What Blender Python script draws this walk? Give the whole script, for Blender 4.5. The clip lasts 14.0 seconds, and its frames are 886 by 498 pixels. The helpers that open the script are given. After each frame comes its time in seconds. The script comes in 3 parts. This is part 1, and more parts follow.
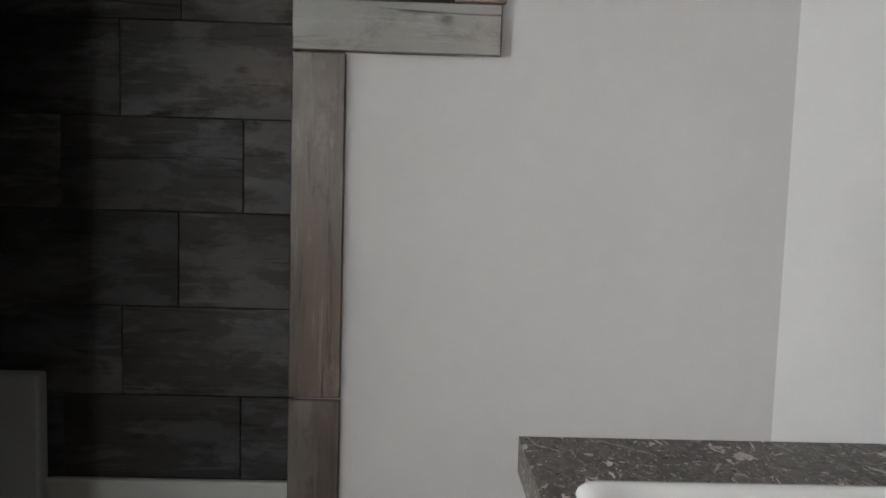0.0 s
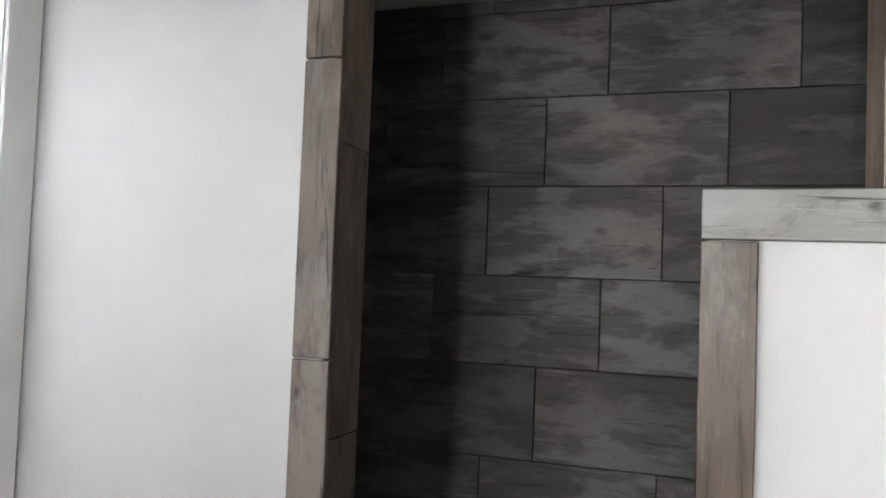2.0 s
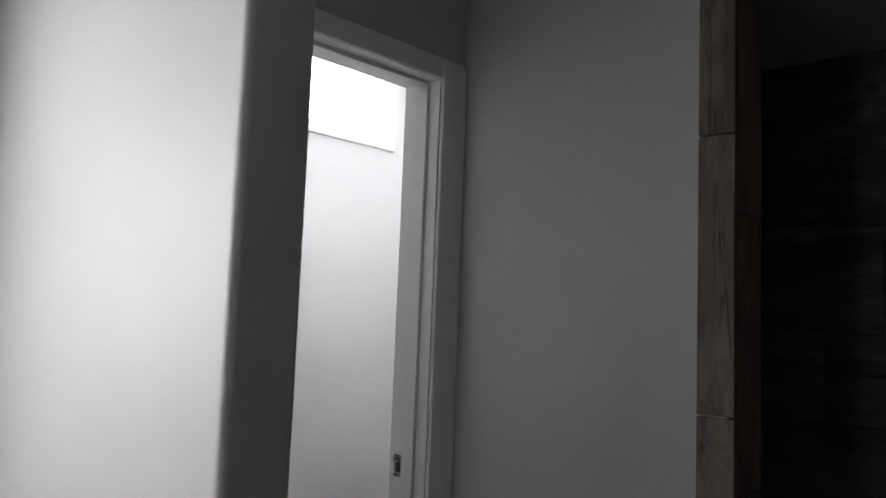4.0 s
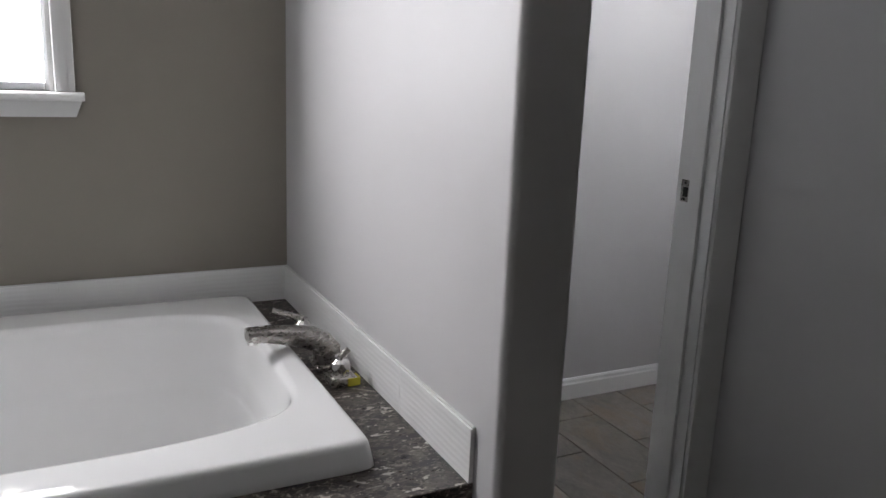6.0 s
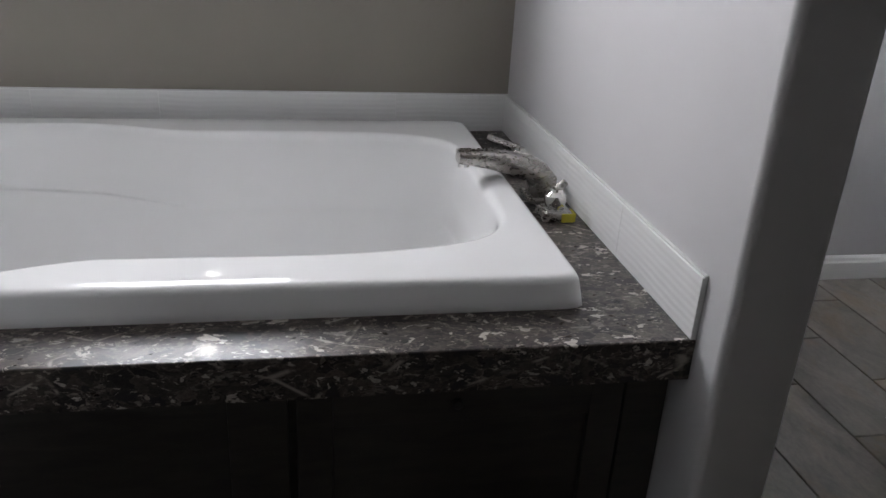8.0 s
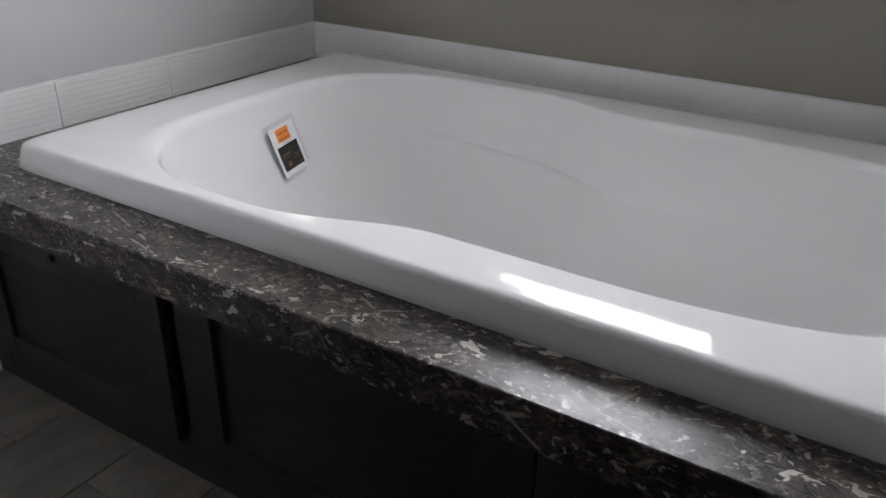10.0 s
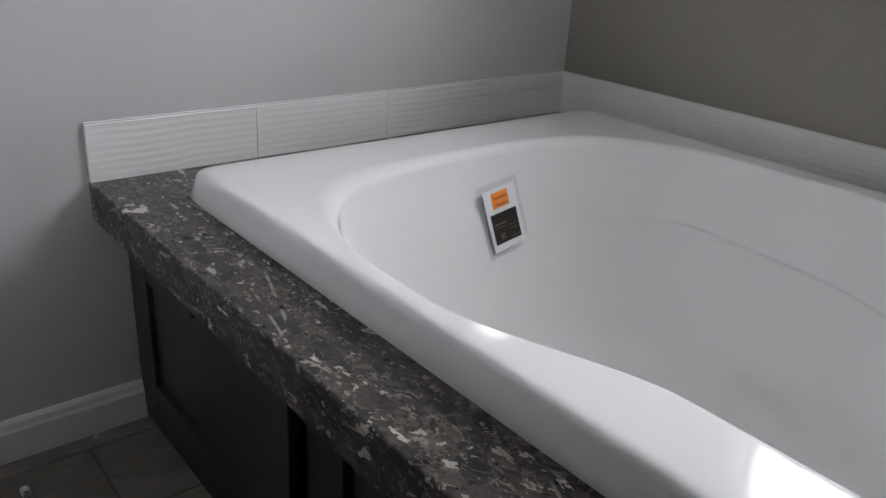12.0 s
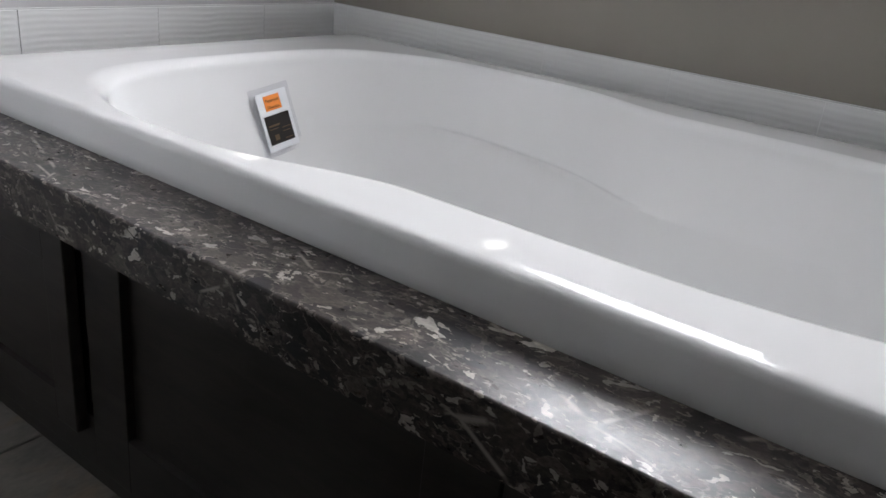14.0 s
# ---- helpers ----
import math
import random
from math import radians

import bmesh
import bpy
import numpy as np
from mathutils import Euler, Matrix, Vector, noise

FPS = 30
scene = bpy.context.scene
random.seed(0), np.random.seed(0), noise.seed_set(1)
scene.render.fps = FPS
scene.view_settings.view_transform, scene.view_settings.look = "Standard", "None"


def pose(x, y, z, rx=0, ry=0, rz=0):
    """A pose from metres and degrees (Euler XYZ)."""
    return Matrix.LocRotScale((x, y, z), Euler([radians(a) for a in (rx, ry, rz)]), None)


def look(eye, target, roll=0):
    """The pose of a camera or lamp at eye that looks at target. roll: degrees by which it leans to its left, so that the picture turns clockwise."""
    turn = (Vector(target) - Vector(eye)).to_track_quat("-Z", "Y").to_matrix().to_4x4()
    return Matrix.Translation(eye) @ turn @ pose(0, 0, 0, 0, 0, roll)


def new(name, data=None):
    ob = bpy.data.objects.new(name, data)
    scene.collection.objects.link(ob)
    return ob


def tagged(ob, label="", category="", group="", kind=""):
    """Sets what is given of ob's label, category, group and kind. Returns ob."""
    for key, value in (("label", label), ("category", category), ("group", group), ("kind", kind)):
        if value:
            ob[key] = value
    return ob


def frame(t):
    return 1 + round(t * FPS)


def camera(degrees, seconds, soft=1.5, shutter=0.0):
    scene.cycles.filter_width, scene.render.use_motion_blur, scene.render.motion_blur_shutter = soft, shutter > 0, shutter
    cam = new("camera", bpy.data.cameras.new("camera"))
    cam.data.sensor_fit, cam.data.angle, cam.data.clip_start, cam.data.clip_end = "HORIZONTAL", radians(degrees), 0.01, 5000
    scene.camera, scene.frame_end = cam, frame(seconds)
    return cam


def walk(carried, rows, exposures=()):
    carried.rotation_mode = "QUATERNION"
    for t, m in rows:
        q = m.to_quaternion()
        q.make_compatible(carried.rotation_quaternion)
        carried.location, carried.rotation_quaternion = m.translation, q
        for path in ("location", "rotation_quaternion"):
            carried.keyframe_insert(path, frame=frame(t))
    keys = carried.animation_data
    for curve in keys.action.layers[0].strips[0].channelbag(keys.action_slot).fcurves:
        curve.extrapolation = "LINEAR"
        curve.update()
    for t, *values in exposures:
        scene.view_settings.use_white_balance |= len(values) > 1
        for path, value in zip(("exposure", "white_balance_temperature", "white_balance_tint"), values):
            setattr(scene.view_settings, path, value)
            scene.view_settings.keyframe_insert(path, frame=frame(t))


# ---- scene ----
cam = camera(58.6, 14.0)

PATH = [
    (0, (1.59, -1.322, 1.207), (3.581, -1.376, 1.025), 1.7),
    (0.5, (1.597, -1.3, 1.266), (3.596, -1.362, 1.249), 2.4),
    (0.7, (1.604, -1.286, 1.28), (3.603, -1.296, 1.314), 1.8),
    (1, (1.595, -1.247, 1.296), (3.591, -1.136, 1.372), 2.3),
    (1.2, (1.577, -1.204, 1.303), (3.566, -1.008, 1.383), 1.9),
    (1.5, (1.587, -1.191, 1.304), (3.543, -0.782, 1.376), 2.4),
    (1.7, (1.565, -1.16, 1.294), (3.503, -0.671, 1.378), 2.0),
    (2, (1.561, -1.126, 1.319), (3.449, -0.473, 1.405), 2.2),
    (2.5, (1.514, -1.055, 1.352), (3.316, -0.202, 1.506), 2.0),
    (2.7, (1.483, -1.032, 1.378), (3.261, -0.136, 1.563), 1.9),
    (4.8, (1.334, -1.14, 1.3), (2.527, 0.465, 1.34), 1.7),
    (5, (1.334, -1.14, 1.298), (2.49, 0.491, 1.258), 1.7),
    (5.5, (1.352, -1.127, 1.285), (2.384, 0.564, 1.014), 2.4),
    (6, (1.339, -1.121, 1.242), (2.22, 0.618, 0.797), 2.3),
    (6.5, (1.316, -1.126, 1.213), (2.054, 0.643, 0.641), 1.8),
    (7, (1.315, -1.119, 1.176), (1.887, 0.67, 0.489), 2.2),
    (7.2, (1.316, -1.114, 1.165), (1.859, 0.67, 0.442), 2.5),
    (9.3, (1.536, -0.683, 1.011), (1.183, 1.096, 0.169), 3.7),
    (9.5, (1.532, -0.674, 1.006), (1.027, 1.062, 0.149), 3.6),
    (10, (1.682, -0.703, 1.097), (0.745, 0.822, 0.205), 1.2),
    (10.5, (1.673, -0.69, 1.097), (0.476, 0.69, 0.282), 2.1),
    (11, (1.607, -0.612, 1.081), (0.316, 0.706, 0.309), 4.1),
    (11.5, (1.502, -0.495, 1.057), (0.174, 0.782, 0.279), 4.3),
    (12, (1.43, -0.382, 0.998), (0.035, 0.816, 0.213), 3.5),
    (12.5, (1.439, -0.32, 0.887), (0.037, 0.867, 0.096), 4.3),
    (13, (1.472, -0.373, 0.868), (0.159, 0.893, 0.048), 5.7),
    (13.5, (1.532, -0.428, 0.874), (0.381, 0.995, 0.068), 7.2),
    (14, (1.636, -0.482, 0.871), (0.596, 1.046, 0.107), 6.4),
]
EXPOSURES = [(0.0, 1.52, 6660, 8), (0.5, 1.75, 6660, 8), (1.0, 2.15, 6620, 8), (1.5, 2.58, 6560, 8), (2.0, 2.9, 6520, 8), (2.5, 2.85, 6520, 8), (2.7, 2.4, 6520, 8), (4.8, -0.1, 6560, 10),
             (6.5, 0.2, 6450, 11), (7.2, 0.2, 6400, 11), (9.5, -0.05, 6350, 10), (11.0, -0.08, 6350, 10), (12.5, -0.2, 6350, 10), (13.3, 0.17, 6350, 10), (14.0, 0.27, 6350, 10)]
walk(cam, [(t, look(eye, target, roll)) for t, eye, target, roll in PATH], EXPOSURES)

LAMP_TUB, LAMP_TOI, LAMP_BED = 28.0, 62.0, 14.0

# ---- world and light ----
world = bpy.data.worlds.new("sky")
scene.world = world
world.use_nodes = True
wn = world.node_tree.nodes
sky = wn.new("ShaderNodeTexSky")
sky.sky_type = "NISHITA"
sky.sun_disc = False
sky.sun_elevation = radians(35)
sky.sun_rotation = radians(0)
wn["Background"].inputs["Strength"].default_value = 0.12
world.node_tree.links.new(sky.outputs["Color"], wn["Background"].inputs["Color"])

sun = new("sun", bpy.data.lights.new("sun", "SUN"))
sun.data.energy, sun.data.angle, sun.data.color = 5.0, radians(0.5), (1.0, 0.95, 0.88)
sun.matrix_world = look((1.0, 10.0, 7.002), (1.0, 0.0, 0.0))


def window_lamp(name, at, toward, w, h, watts, color):
    ob = new(name, bpy.data.lights.new(name, "AREA"))
    ob.data.shape, ob.data.size, ob.data.size_y = "RECTANGLE", w, h
    ob.data.energy, ob.data.color = watts, color
    ob.matrix_world = look(at, toward)
    return ob


window_lamp("daylight_tub_window", (1.04, 1.40, 1.568), (1.35, 0.0, 1.568), 0.74, 0.88, LAMP_TUB, (0.965, 0.967, 1.0))
window_lamp("daylight_toilet_window", (3.207, 1.36, 2.217), (3.207, 0.0, 2.217), 0.48, 0.28, LAMP_TOI, (0.93, 0.96, 1.0))
window_lamp("daylight_bedroom_window", (-2.95, -0.42, 1.5), (0.0, -0.60, 1.42), 0.7, 1.2, LAMP_BED, (0.97, 0.965, 0.95))

# ---- materials ----


def mat(name, color, rough=0.5, metal=0.0):
    m = bpy.data.materials.new(name)
    m.use_nodes = True
    b = m.node_tree.nodes["Principled BSDF"]
    b.inputs["Base Color"].default_value = (*color, 1)
    b.inputs["Roughness"].default_value = rough
    b.inputs["Metallic"].default_value = metal
    return m, m.node_tree.nodes, m.node_tree.links, b


def coords(n, l, scale=(1, 1, 1), rnd=False, rot=(0, 0, 0)):
    tc = n.new("ShaderNodeTexCoord")
    mp = n.new("ShaderNodeMapping")
    mp.inputs["Scale"].default_value = scale
    mp.inputs["Rotation"].default_value = rot
    l.new(tc.outputs["Object"], mp.inputs["Vector"])
    if rnd:
        oi = n.new("ShaderNodeObjectInfo")
        mul = n.new("ShaderNodeMath")
        mul.operation = "MULTIPLY"
        mul.inputs[1].default_value = 37.0
        l.new(oi.outputs["Random"], mul.inputs[0])
        comb = n.new("ShaderNodeCombineXYZ")
        for k in range(3):
            l.new(mul.outputs[0], comb.inputs[k])
        l.new(comb.outputs[0], mp.inputs["Location"])
    return mp.outputs["Vector"]


def noise_tex(n, l, vec, scale, detail=4.0, rough=0.55, dist=0.0):
    t = n.new("ShaderNodeTexNoise")
    t.inputs["Scale"].default_value = scale
    t.inputs["Detail"].default_value = detail
    t.inputs["Roughness"].default_value = rough
    t.inputs["Distortion"].default_value = dist
    l.new(vec, t.inputs["Vector"])
    return t.outputs["Fac"]


def ramp(n, l, fac, stops, interp="LINEAR"):
    r = n.new("ShaderNodeValToRGB")
    r.color_ramp.interpolation = interp
    els = r.color_ramp.elements
    while len(els) < len(stops):
        els.new(0.5)
    for e, (p, c) in zip(els, stops):
        e.position = p
        e.color = (*c, 1) if len(c) == 3 else c
    l.new(fac, r.inputs["Fac"])
    return r.outputs["Color"]


def mix(n, l, fac, a, b, mode="MIX"):
    m = n.new("ShaderNodeMix")
    m.data_type, m.blend_type = "RGBA", mode
    for sock, v in ((m.inputs[0], fac), (m.inputs[6], a), (m.inputs[7], b)):
        if isinstance(v, (int, float)):
            sock.default_value = v
        elif isinstance(v, tuple):
            sock.default_value = (*v, 1)
        else:
            l.new(v, sock)
    return m.outputs[2]


def bump(n, l, b, height, strength=0.2, distance=0.002):
    bp = n.new("ShaderNodeBump")
    bp.inputs["Strength"].default_value = strength
    bp.inputs["Distance"].default_value = distance
    l.new(height, bp.inputs["Height"])
    l.new(bp.outputs["Normal"], b.inputs["Normal"])


def g(v):
    return (v, v, v)


def paint(name, color, rough=0.55, peel=0.12):
    m, n, l, b = mat(name, color, rough)
    v = coords(n, l)
    big = noise_tex(n, l, v, 1.3, 3)
    c = ramp(n, l, big, [(0.3, tuple(k * 0.96 for k in color)), (0.7, tuple(min(1, k * 1.03) for k in color))])
    l.new(c, b.inputs["Base Color"])
    fine = noise_tex(n, l, v, 260, 3, 0.6)
    bump(n, l, b, fine, peel, 0.0012)
    return m


WALL = paint("wall_paint_white", (0.545, 0.537, 0.54))
TAUPE = paint("wall_paint_taupe", (0.27, 0.245, 0.21))
CEIL = paint("ceiling_paint", (0.52, 0.515, 0.50), 0.7, 0.4)
TRIM = paint("trim_paint_semi_gloss", (0.78, 0.78, 0.77), 0.28, 0.05)
DOORP = paint("door_paint", (0.74, 0.75, 0.76), 0.35, 0.08)
CARPET = paint("bedroom_carpet", (0.38, 0.35, 0.31), 0.95, 0.9)


def make_acrylic():
    m, n, l, b = mat("tub_acrylic", (0.81, 0.81, 0.805), 0.14)
    b.inputs["Specular IOR Level"].default_value = 0.34
    v = coords(n, l)
    r = ramp(n, l, noise_tex(n, l, v, 6, 4), [(0.35, g(0.035)), (0.75, g(0.055))])
    l.new(r, b.inputs["Roughness"])
    bump(n, l, b, noise_tex(n, l, v, 7, 2), 0.012, 0.002)
    return m


ACRYLIC = make_acrylic()
PAN = paint("shower_pan_fibreglass", (0.70, 0.70, 0.68), 0.3, 0.1)


def make_stone():
    m, n, l, b = mat("brown_stone_laminate", (0.08, 0.07, 0.065), 0.22)
    b.inputs["Specular IOR Level"].default_value = 0.38
    v = coords(n, l, (1.0, 1.6, 1.6))
    warp = n.new("ShaderNodeTexNoise")
    warp.inputs["Scale"].default_value = 9.0
    warp.inputs["Detail"].default_value = 3.0
    l.new(v, warp.inputs["Vector"])
    add = n.new("ShaderNodeMixRGB")
    add.blend_type = "LINEAR_LIGHT"
    add.inputs[0].default_value = 0.055
    l.new(v, add.inputs[1])
    l.new(warp.outputs["Color"], add.inputs[2])
    w = add.outputs[0]

    def voro(scale, feature="F1", vec=w, metric="EUCLIDEAN"):
        t = n.new("ShaderNodeTexVoronoi")
        t.feature = feature
        t.distance = metric
        t.inputs["Scale"].default_value = scale
        l.new(vec, t.inputs["Vector"])
        return t

    def red(t):
        sp = n.new("ShaderNodeSeparateColor")
        l.new(t.outputs["Color"], sp.inputs[0])
        return sp.outputs[0]
    # ragged edges for the chips
    fine = n.new("ShaderNodeTexNoise")
    fine.inputs["Scale"].default_value = 95.0
    fine.inputs["Detail"].default_value = 4.0
    l.new(v, fine.inputs["Vector"])
    rag = n.new("ShaderNodeMixRGB")
    rag.blend_type = "LINEAR_LIGHT"
    rag.inputs[0].default_value = 0.011
    l.new(w, rag.inputs[1])
    l.new(fine.outputs["Color"], rag.inputs[2])
    w2 = rag.outputs[0]
    # brown fragments of two sizes, in drifts
    grain = ramp(n, l, noise_tex(n, l, v, 120, 7, 0.75), [(0.34, g(0.40)), (0.5, g(0.82)), (0.66, g(1.4))])
    tones = [(0.0, (0.016, 0.014, 0.014)), (0.22, (0.030, 0.025, 0.024)), (0.45, (0.050, 0.041, 0.037)), (0.7, (0.078, 0.063, 0.055)), (0.9, (0.098, 0.081, 0.069)), (1.0, (0.13, 0.109, 0.094))]
    col = ramp(n, l, red(voro(34, "F1", w2)), tones)
    small = ramp(n, l, red(voro(105, "F1", w2)), tones[:5] + [(0.98, (0.22, 0.195, 0.172))])
    drift = ramp(n, l, noise_tex(n, l, v, 11, 4, 0.6), [(0.44, g(0)), (0.54, g(1))])
    col = mix(n, l, drift, col, small)
    col = mix(n, l, 1.0, col, grain, "MULTIPLY")
    # thin pale seams between the fragments
    seam = ramp(n, l, voro(34, "DISTANCE_TO_EDGE", w2).outputs["Distance"], [(0.012, g(1)), (0.05, g(0))])
    some = ramp(n, l, noise_tex(n, l, v, 24, 4, 0.6), [(0.47, g(0)), (0.60, g(0.8))])
    col = mix(n, l, mix(n, l, 1.0, seam, some, "MULTIPLY"), col, (0.21, 0.182, 0.158))
    # dark pebbles
    c = voro(21, "F1", w2)
    near = ramp(n, l, c.outputs["Distance"], [(0.36, g(1)), (0.40, g(0))])
    col = mix(n, l, mix(n, l, 1.0, near, ramp(n, l, red(c), [(0.72, g(0)), (0.73, g(0.92))]), "MULTIPLY"), col, (0.020, 0.0185, 0.021))
    # pale angular chips
    for scale, cut, tone, st, ang in ((170, 0.960, (0.30, 0.265, 0.23), (0.7, 1.2, 1.2), 0.5), (105, 0.972, (0.44, 0.40, 0.355), (1.2, 0.6, 0.9), -0.4),
                                      (66, 0.982, (0.56, 0.52, 0.47), (0.6, 1.25, 1.1), 0.3), (42, 0.991, (0.62, 0.58, 0.53), (1.1, 0.65, 1.0), 0.8)):
        mp = n.new("ShaderNodeMapping")
        mp.inputs["Scale"].default_value = st
        mp.inputs["Rotation"].default_value = (0.2, 0.1, ang)
        l.new(w2, mp.inputs["Vector"])
        d = voro(scale, "F1", mp.outputs["Vector"])
        chip = ramp(n, l, red(d), [(cut, g(0)), (cut + 0.004, g(1))])
        col = mix(n, l, chip, col, mix(n, l, 0.5, tone, mix(n, l, 1.0, tone, grain, "MULTIPLY")))
    # pale straight veins, broken up
    e = voro(4.5, "DISTANCE_TO_EDGE", v)
    vein = ramp(n, l, e.outputs["Distance"], [(0.004, g(1)), (0.016, g(0))])
    gap = ramp(n, l, noise_tex(n, l, v, 12, 5), [(0.53, g(0)), (0.60, g(0.85))])
    col = mix(n, l, mix(n, l, 1.0, vein, gap, "MULTIPLY"), col, (0.38, 0.34, 0.30))
    l.new(col, b.inputs["Base Color"])
    r = ramp(n, l, noise_tex(n, l, v, 40, 4), [(0.3, g(0.26)), (0.7, g(0.40))])
    l.new(r, b.inputs["Roughness"])
    bump(n, l, b, noise_tex(n, l, v, 190, 3), 0.10, 0.0015)
    return m


STONE = make_stone()


def make_wood_tile(name, dark, mid, light, along, rough=0.38, wear=0.6, lo=0.6, hi=1.2, knot=0.9, kscale=2.6, fine=1.0):
    """Wood-look porcelain; along: index of the axis of the grain."""
    m, n, l, b = mat(name, mid, rough)

    def stretched(across, length):
        s = [across] * 3
        s[along] = length
        return coords(n, l, tuple(s), True)
    v = stretched(9.0 * fine, 0.55 * fine)
    grain = noise_tex(n, l, v, 4.5, 9, 0.7, 0.35)
    col = ramp(n, l, grain, [(0.33, dark), (0.45, mid), (0.58, mid), (0.70, light)])
    v2 = stretched(4.2 * fine, 1.3 * fine)
    # flaked pale finish with ragged edges
    flake = noise_tex(n, l, v2, 1.9, 8, 0.66, 0.25)
    col = mix(n, l, ramp(n, l, flake, [(0.47, g(0)), (0.56, g(wear))]), col, light)
    # dark splits along the grain
    v3 = stretched(6.0, 0.35)
    split = ramp(n, l, noise_tex(n, l, v3, 4.0, 8, 0.72, 0.8), [(0.35, g(0.95)), (0.40, g(0))])
    col = mix(n, l, split, col, tuple(k * 0.55 for k in dark))
    # knots
    v4 = stretched(2.6, 1.5)
    knots = n.new("ShaderNodeTexVoronoi")
    knots.inputs["Scale"].default_value = kscale
    l.new(v4, knots.inputs["Vector"])
    wob = n.new("ShaderNodeMath")
    wob.operation = "MULTIPLY_ADD"
    wob.inputs[1].default_value = 0.22
    l.new(noise_tex(n, l, v, 9.0, 5, 0.7), wob.inputs[0])
    l.new(knots.outputs["Distance"], wob.inputs[2])
    kn = ramp(n, l, wob.outputs[0], [(0.17, g(knot)), (0.24, g(0))])
    col = mix(n, l, kn, col, tuple(k * 0.5 for k in dark))
    # patches of dark dirt
    dirt = ramp(n, l, noise_tex(n, l, stretched(5.0 * fine, 2.2 * fine), 2.2, 8, 0.75, 0.5), [(0.55, g(0)), (0.68, g(0.55))])
    col = mix(n, l, dirt, col, dark)
    tint = ramp(n, l, noise_tex(n, l, v4, 1.1, 3), [(0.38, (1.07, 0.98, 0.93)), (0.62, (0.93, 0.98, 1.06))])
    col = mix(n, l, 1.0, col, tint, "MULTIPLY")
    # broad smudges
    sm = ramp(n, l, noise_tex(n, l, v4, 1.6, 4), [(0.35, g(0.62)), (0.65, g(1.12))])
    col = mix(n, l, 1.0, col, sm, "MULTIPLY")
    oi = n.new("ShaderNodeObjectInfo")
    col = mix(n, l, 1.0, col, ramp(n, l, oi.outputs["Random"], [(0.0, g(lo)), (1.0, g(hi))]), "MULTIPLY")
    l.new(col, b.inputs["Base Color"])
    bump(n, l, b, grain, 0.25, 0.002)
    return m


PLANK = make_wood_tile("dark_wood_look_tile", (0.040, 0.034, 0.033), (0.165, 0.150, 0.145), (0.44, 0.43, 0.435), 1, rough=0.6, knot=0.6, kscale=3.0, wear=0.66, lo=0.24, hi=0.44, fine=1.5)
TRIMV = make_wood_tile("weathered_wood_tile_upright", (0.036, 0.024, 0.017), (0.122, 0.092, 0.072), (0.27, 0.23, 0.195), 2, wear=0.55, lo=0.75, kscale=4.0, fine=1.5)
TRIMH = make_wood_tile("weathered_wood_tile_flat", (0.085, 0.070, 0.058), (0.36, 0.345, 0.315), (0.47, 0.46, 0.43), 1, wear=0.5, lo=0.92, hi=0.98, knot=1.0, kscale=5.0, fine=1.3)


def make_floor_tile():
    m, n, l, b = mat("slate_look_floor_tile", (0.22, 0.19, 0.16), 0.42)
    v = coords(n, l, (1.6, 0.8, 1), True)
    big = noise_tex(n, l, v, 4.6, 8, 0.66, 0.8)
    col = ramp(n, l, big, [(0.30, (0.082, 0.075, 0.070)), (0.44, (0.150, 0.138, 0.124)), (0.56, (0.205, 0.188, 0.165)), (0.70, (0.255, 0.225, 0.182))])
    rust = ramp(n, l, noise_tex(n, l, v, 3.1, 6, 0.65, 1.2), [(0.54, g(0)), (0.66, g(0.8))])
    col = mix(n, l, rust, col, (0.20, 0.142, 0.088))
    fine = noise_tex(n, l, v, 60, 5, 0.65)
    col = mix(n, l, 0.25, col, ramp(n, l, fine, [(0.35, (0.09, 0.083, 0.075)), (0.7, (0.27, 0.245, 0.215))]))
    oi = n.new("ShaderNodeObjectInfo")
    col = mix(n, l, 1.0, col, ramp(n, l, oi.outputs["Random"], [(0.0, g(0.78)), (1.0, g(1.12))]), "MULTIPLY")
    l.new(col, b.inputs["Base Color"])
    bump(n, l, b, big, 0.35, 0.004)
    return m


FTILE = make_floor_tile()
GROUT = paint("grout_dark", (0.10, 0.095, 0.09), 0.9, 0.5)
GROUTW = paint("caulk_white", (0.66, 0.66, 0.65), 0.6, 0.3)


def make_wave_tile():
    m, n, l, b = mat("white_wave_tile", (0.80, 0.80, 0.79), 0.22)
    v = coords(n, l, (1, 1, 1), True)
    wv = n.new("ShaderNodeTexWave")
    wv.wave_type, wv.bands_direction = "BANDS", "Z"
    wv.inputs["Scale"].default_value = 24.0
    wv.inputs["Distortion"].default_value = 2.8
    wv.inputs["Detail"].default_value = 1.0
    wv.inputs["Detail Scale"].default_value = 0.35
    l.new(v, wv.inputs["Vector"])
    bump(n, l, b, wv.outputs["Fac"], 0.38, 0.0012)
    r = ramp(n, l, noise_tex(n, l, v, 30, 3), [(0.3, g(0.30)), (0.7, g(0.40))])
    l.new(r, b.inputs["Roughness"])
    return m


WAVE = make_wave_tile()


def make_espresso():
    m, n, l, b = mat("espresso_stained_wood", (0.03, 0.024, 0.02), 0.38)
    v = coords(n, l, (1.2, 6, 6), True)
    gr = noise_tex(n, l, v, 7, 7, 0.65, 0.4)
    l.new(ramp(n, l, gr, [(0.3, (0.014, 0.012, 0.011)), (0.7, (0.038, 0.031, 0.027))]), b.inputs["Base Color"])
    bump(n, l, b, gr, 0.15, 0.001)
    return m


ESPRESSO = make_espresso()


